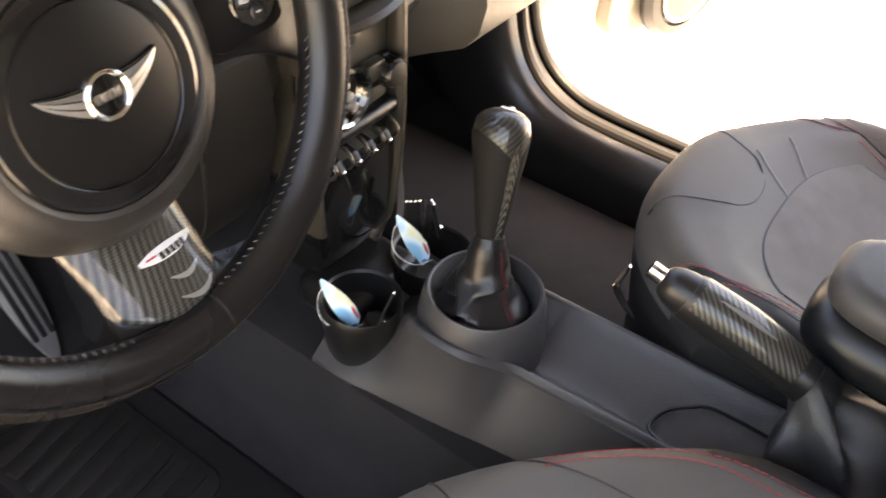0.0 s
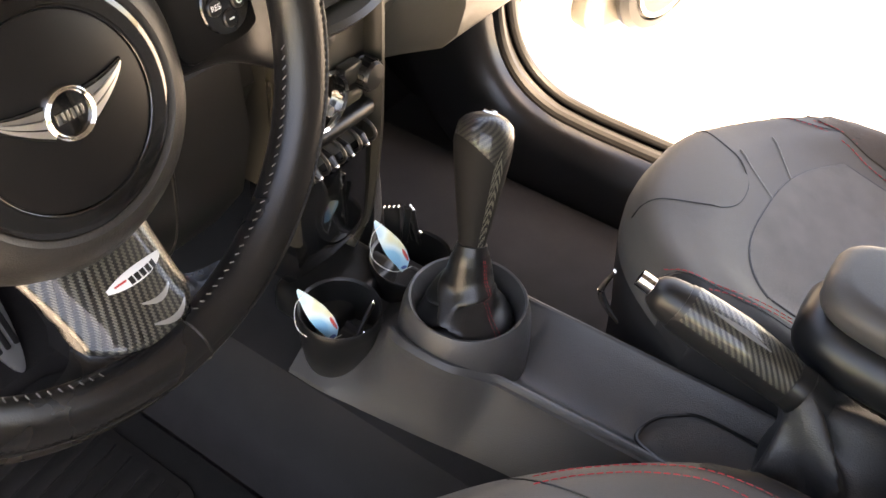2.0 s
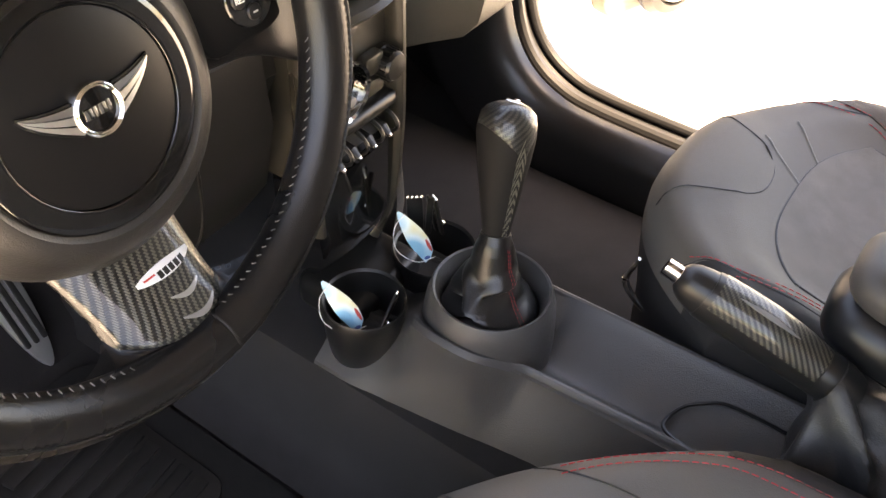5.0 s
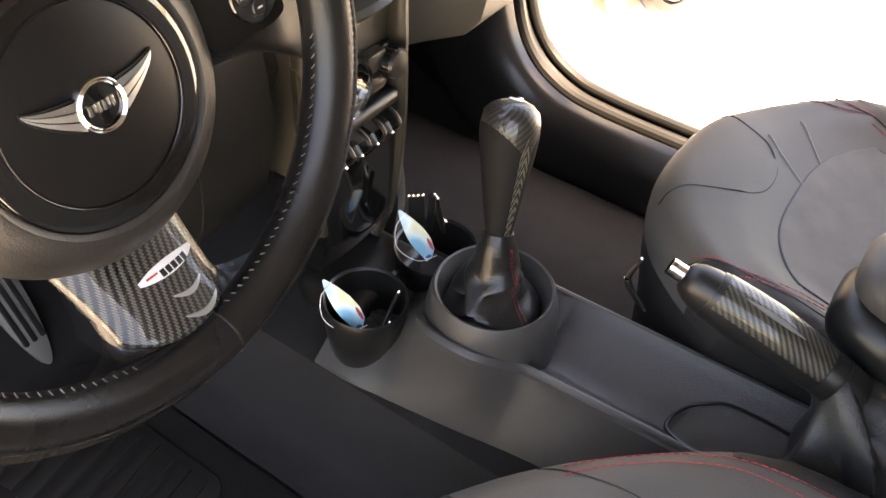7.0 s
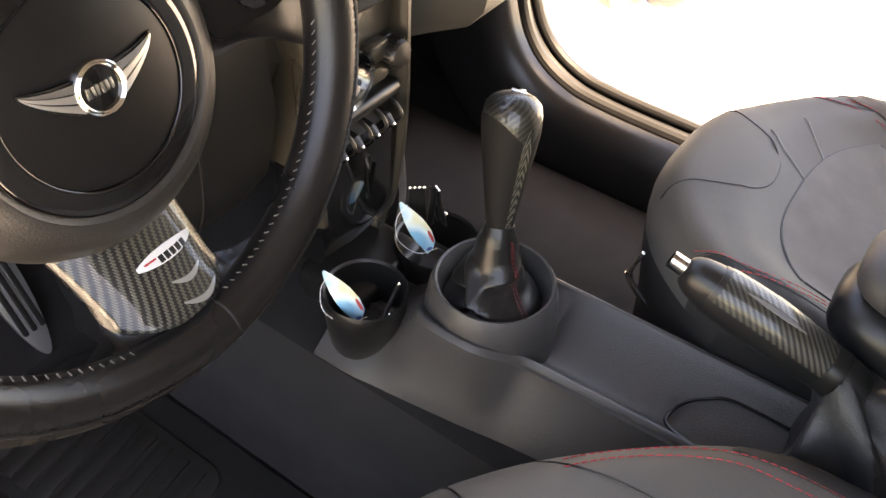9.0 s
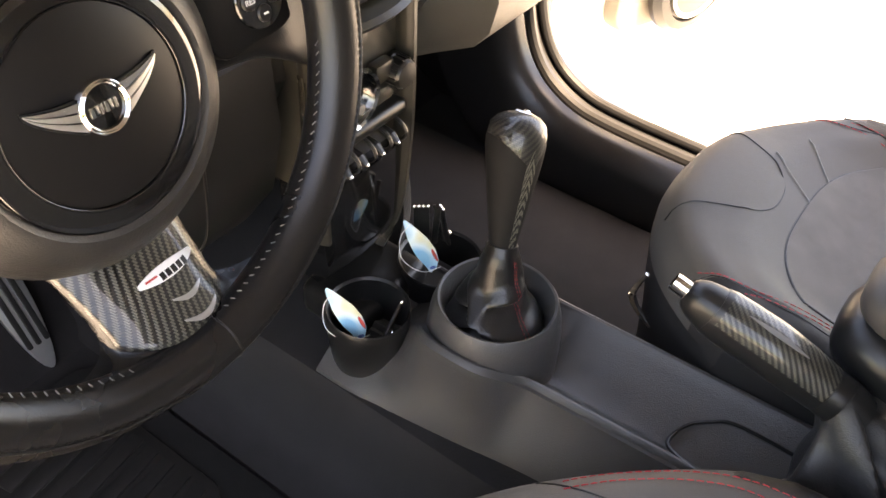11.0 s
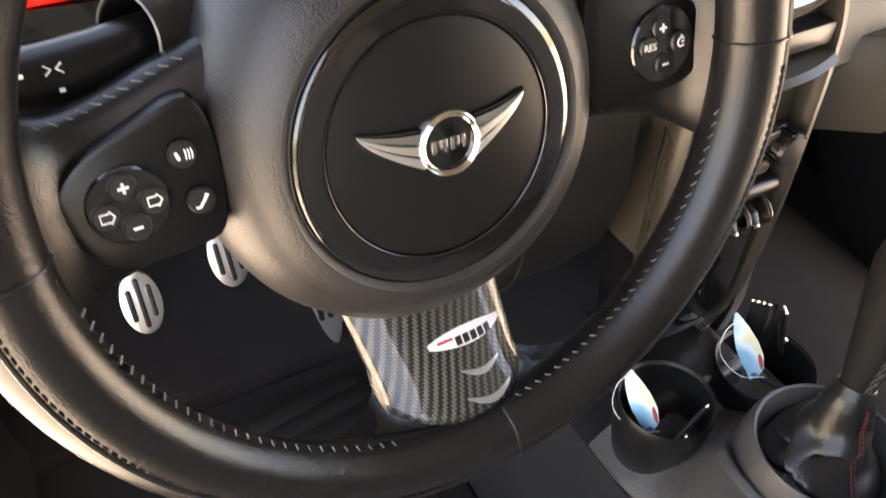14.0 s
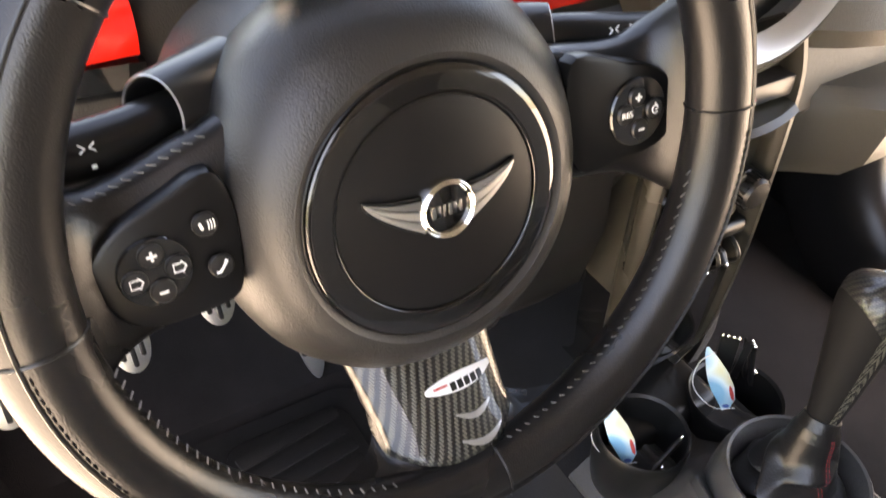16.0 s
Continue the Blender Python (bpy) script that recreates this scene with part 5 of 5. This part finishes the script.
tach = part("rev_counter", lathe([(0.001, -0.03), (0.058, -0.03), (0.066, 0.0), (0.066, 0.012), (0.062, 0.018), (0.058, 0.012), (0.056, 0.002), (0.001, 0.0)], 48, Matrix.Translation((0, 0.10, 0.845)) @ pose(0, 0, 0, 76, 0, 0)), BLACK, col)
tach.matrix_parent_inverse = col.matrix_world.inverted()
tr = part("rev_counter_ring", lathe([(0.0585, 0.012), (0.0625, 0.020), (0.066, 0.014), (0.067, 0.010)], 48, Matrix.Translation((0, 0.10, 0.845)) @ pose(0, 0, 0, 76, 0, 0), caps=False), CHROME, col, "chrome rev counter ring")
tr.matrix_parent_inverse = col.matrix_world.inverted()
# ---- things in the cup holders ----
def card_material():
    m = material("printed_card", (0.55, 0.75, 0.82), 0.35, coat=0.4)
    nt = m.node_tree
    n, link = nt.nodes, nt.links.new
    tc = n.new("ShaderNodeTexCoord")
    mp = n.new("ShaderNodeMapping")
    mp.inputs["Rotation"].default_value = (0, 0, radians(35))
    no = n.new("ShaderNodeTexNoise")
    no.inputs["Scale"].default_value, no.inputs["Detail"].default_value = 26, 1
    rp = n.new("ShaderNodeValToRGB")
    el = rp.color_ramp.elements
    el[0].position, el[0].color = 0.35, (0.75, 0.72, 0.42, 1)
    el[1].position, el[1].color = 0.62, (0.22, 0.55, 0.75, 1)
    e = el.new(0.48)
    e.color = (0.70, 0.86, 0.88, 1)
    link(tc.outputs["Object"], mp.inputs[0]), link(mp.outputs[0], no.inputs["Vector"]), link(no.outputs["Fac"], rp.inputs[0])
    link(rp.outputs[0], n["Principled BSDF"].inputs["Base Color"])
    return m


CARD = card_material()
BLUE_INK = material("blue_ink", (0.05, 0.12, 0.35), 0.4)
CARD_OUT = [(-0.002, -0.036), (0.006, -0.033), (0.0125, -0.024), (0.0135, -0.010), (0.010, 0.006), (0.004, 0.020), (-0.0035, 0.0335), (-0.0055, 0.0365), (-0.0080, 0.0355), (-0.0100, 0.028), (-0.0115, 0.012), (-0.0112, -0.002), (-0.0095, -0.012), (-0.0050, -0.026)]


def hang_card(at, label):
    c = thing("air_freshener_card", at, label, "air freshener", "freshener cards")
    out = CARD_OUT
    part("card", plate(out, 0.0012, None, 0.0003), CARD, c, "printed pale blue card")
    part("red_print", plate([(a, b) for a, b in oval(0.0019, 0.0085, 20)], 0.0003, Matrix.Translation((0.0102, -0.0165, 0.0012)) @ pose(0, 0, 0, 0, 0, 3)), RED_INK, c, "red printed patch")
    part("blue_print", plate([(a, b) for a, b in oval(0.0036, 0.0020, 20)], 0.0003, Matrix.Translation((0.0026, -0.0305, 0.0012))), BLUE_INK, c, "dark blue printed patch")
    part("string", tube(smooth_path([(0.0, 0.030, 0.001), (-0.016, 0.022, 0.006), (-0.026, 0.0, 0.004), (-0.022, -0.018, 0.002), (-0.008, -0.030, 0.006), (0.012, -0.032, 0.004)], 30), 0.0005, 5), WHITE_INK, c, "thin white elastic string")
    return c


hang_card(look((0.268, 0.072, 0.292), (-0.3, -0.45, 0.60)) @ pose(0, 0, 0, 0, 180, -24), "pale blue printed air freshener card in the cup holder")
hang_card(look((0.400, 0.072, 0.296), (-0.3, -0.45, 0.60)) @ pose(0, 0, 0, 0, 180, -24), "pale blue printed card leaning in the second cup holder")


def clip(at, tall, label, wide=0.010, tips=3):
    c = thing("hair_clip", at, label, "clip", "clips in the cup holder")
    part("blade", box((wide, 0.004, tall), (0, 0, tall / 2), 0.0015, 2), BLACK, c, "flat black arm")
    part("blade", box((0.008, 0.004, tall * 0.92), (wide * 0.5 + 0.007, 0.003, tall * 0.46), 0.0015, 2, pose(0, 0, 0, 0, 5, 0)), BLACK, c)
    for k in range(tips):
        part("tip", lathe([(0.0005, -0.002), (0.0018, 0), (0.0005, 0.002)], 10, Matrix.Translation((wide * (-0.42 + 0.84 * k / (tips - 1)), 0, tall + 0.001))), CHROME, c, "bright metal tip")
    part("pivot", lathe([(0.0008, -0.004), (0.0032, -0.002), (0.004, 0), (0.0032, 0.002), (0.0008, 0.004)], 14, Matrix.Translation((0.004, -0.004, 0.012))), CHROME, c, "shiny round pivot")
    return c


clip(Matrix.Translation((0.426, 0.088, 0.268)) @ pose(0, 0, 0, 8, -4, -52), 0.070, "slim black clip with bright tips in the cup holder", 0.019, 4)
clip(Matrix.Translation((0.442, 0.062, 0.275)) @ pose(0, 0, 0, -10, 6, 60), 0.055, "black folding clip standing in the cup holder")
clip(Matrix.Translation((0.282, 0.034, 0.262)) @ pose(0, 0, 0, 10, 62, 20), 0.046, "black clip lying across the cup holder")

# ---- greenery beyond the driver's door, seen in the glossy trim ----
def hedge():
    rnd = random.Random(5)
    verts, faces = [], []
    for _ in range(7600):
        x, y = -6.5 + rnd.gauss(0, 0.4), rnd.uniform(-7.5, 7.5)
        if rnd.random() < 0.35:                   # the hedge turns the corner behind the car
            x, y = rnd.uniform(-6.5, -1.1), -5.0 + rnd.gauss(0, 0.4)
        z = -0.24 + abs(rnd.triangular(0, 2.1, 1.0)) * (0.8 + 0.2 * math.sin(y * 1.9))
        a, b = Vector((rnd.gauss(0, 1), rnd.gauss(0, 1), rnd.gauss(0, 1))).normalized(), None
        b = a.orthogonal().normalized()
        r = rnd.uniform(0.05, 0.13)
        c = Vector((x, y, z))
        k = len(verts)
        verts += [c - a * r, c + b * r * 0.45, c + a * r, c - b * r * 0.45]
        faces.append((k, k + 1, k + 2, k + 3))
    me = bpy.data.meshes.new("hedge")
    me.from_pydata(verts, [], faces)
    return me


LEAF = material("leaf_green", (0.10, 0.16, 0.03), 0.5, vary=0.4, vary_scale=3)
hm = hedge()
hm.materials.append(LEAF)
tagged(new("hedge", hm), "sunlit green garden hedge beyond the driver side", "hedge", kind="stuff")
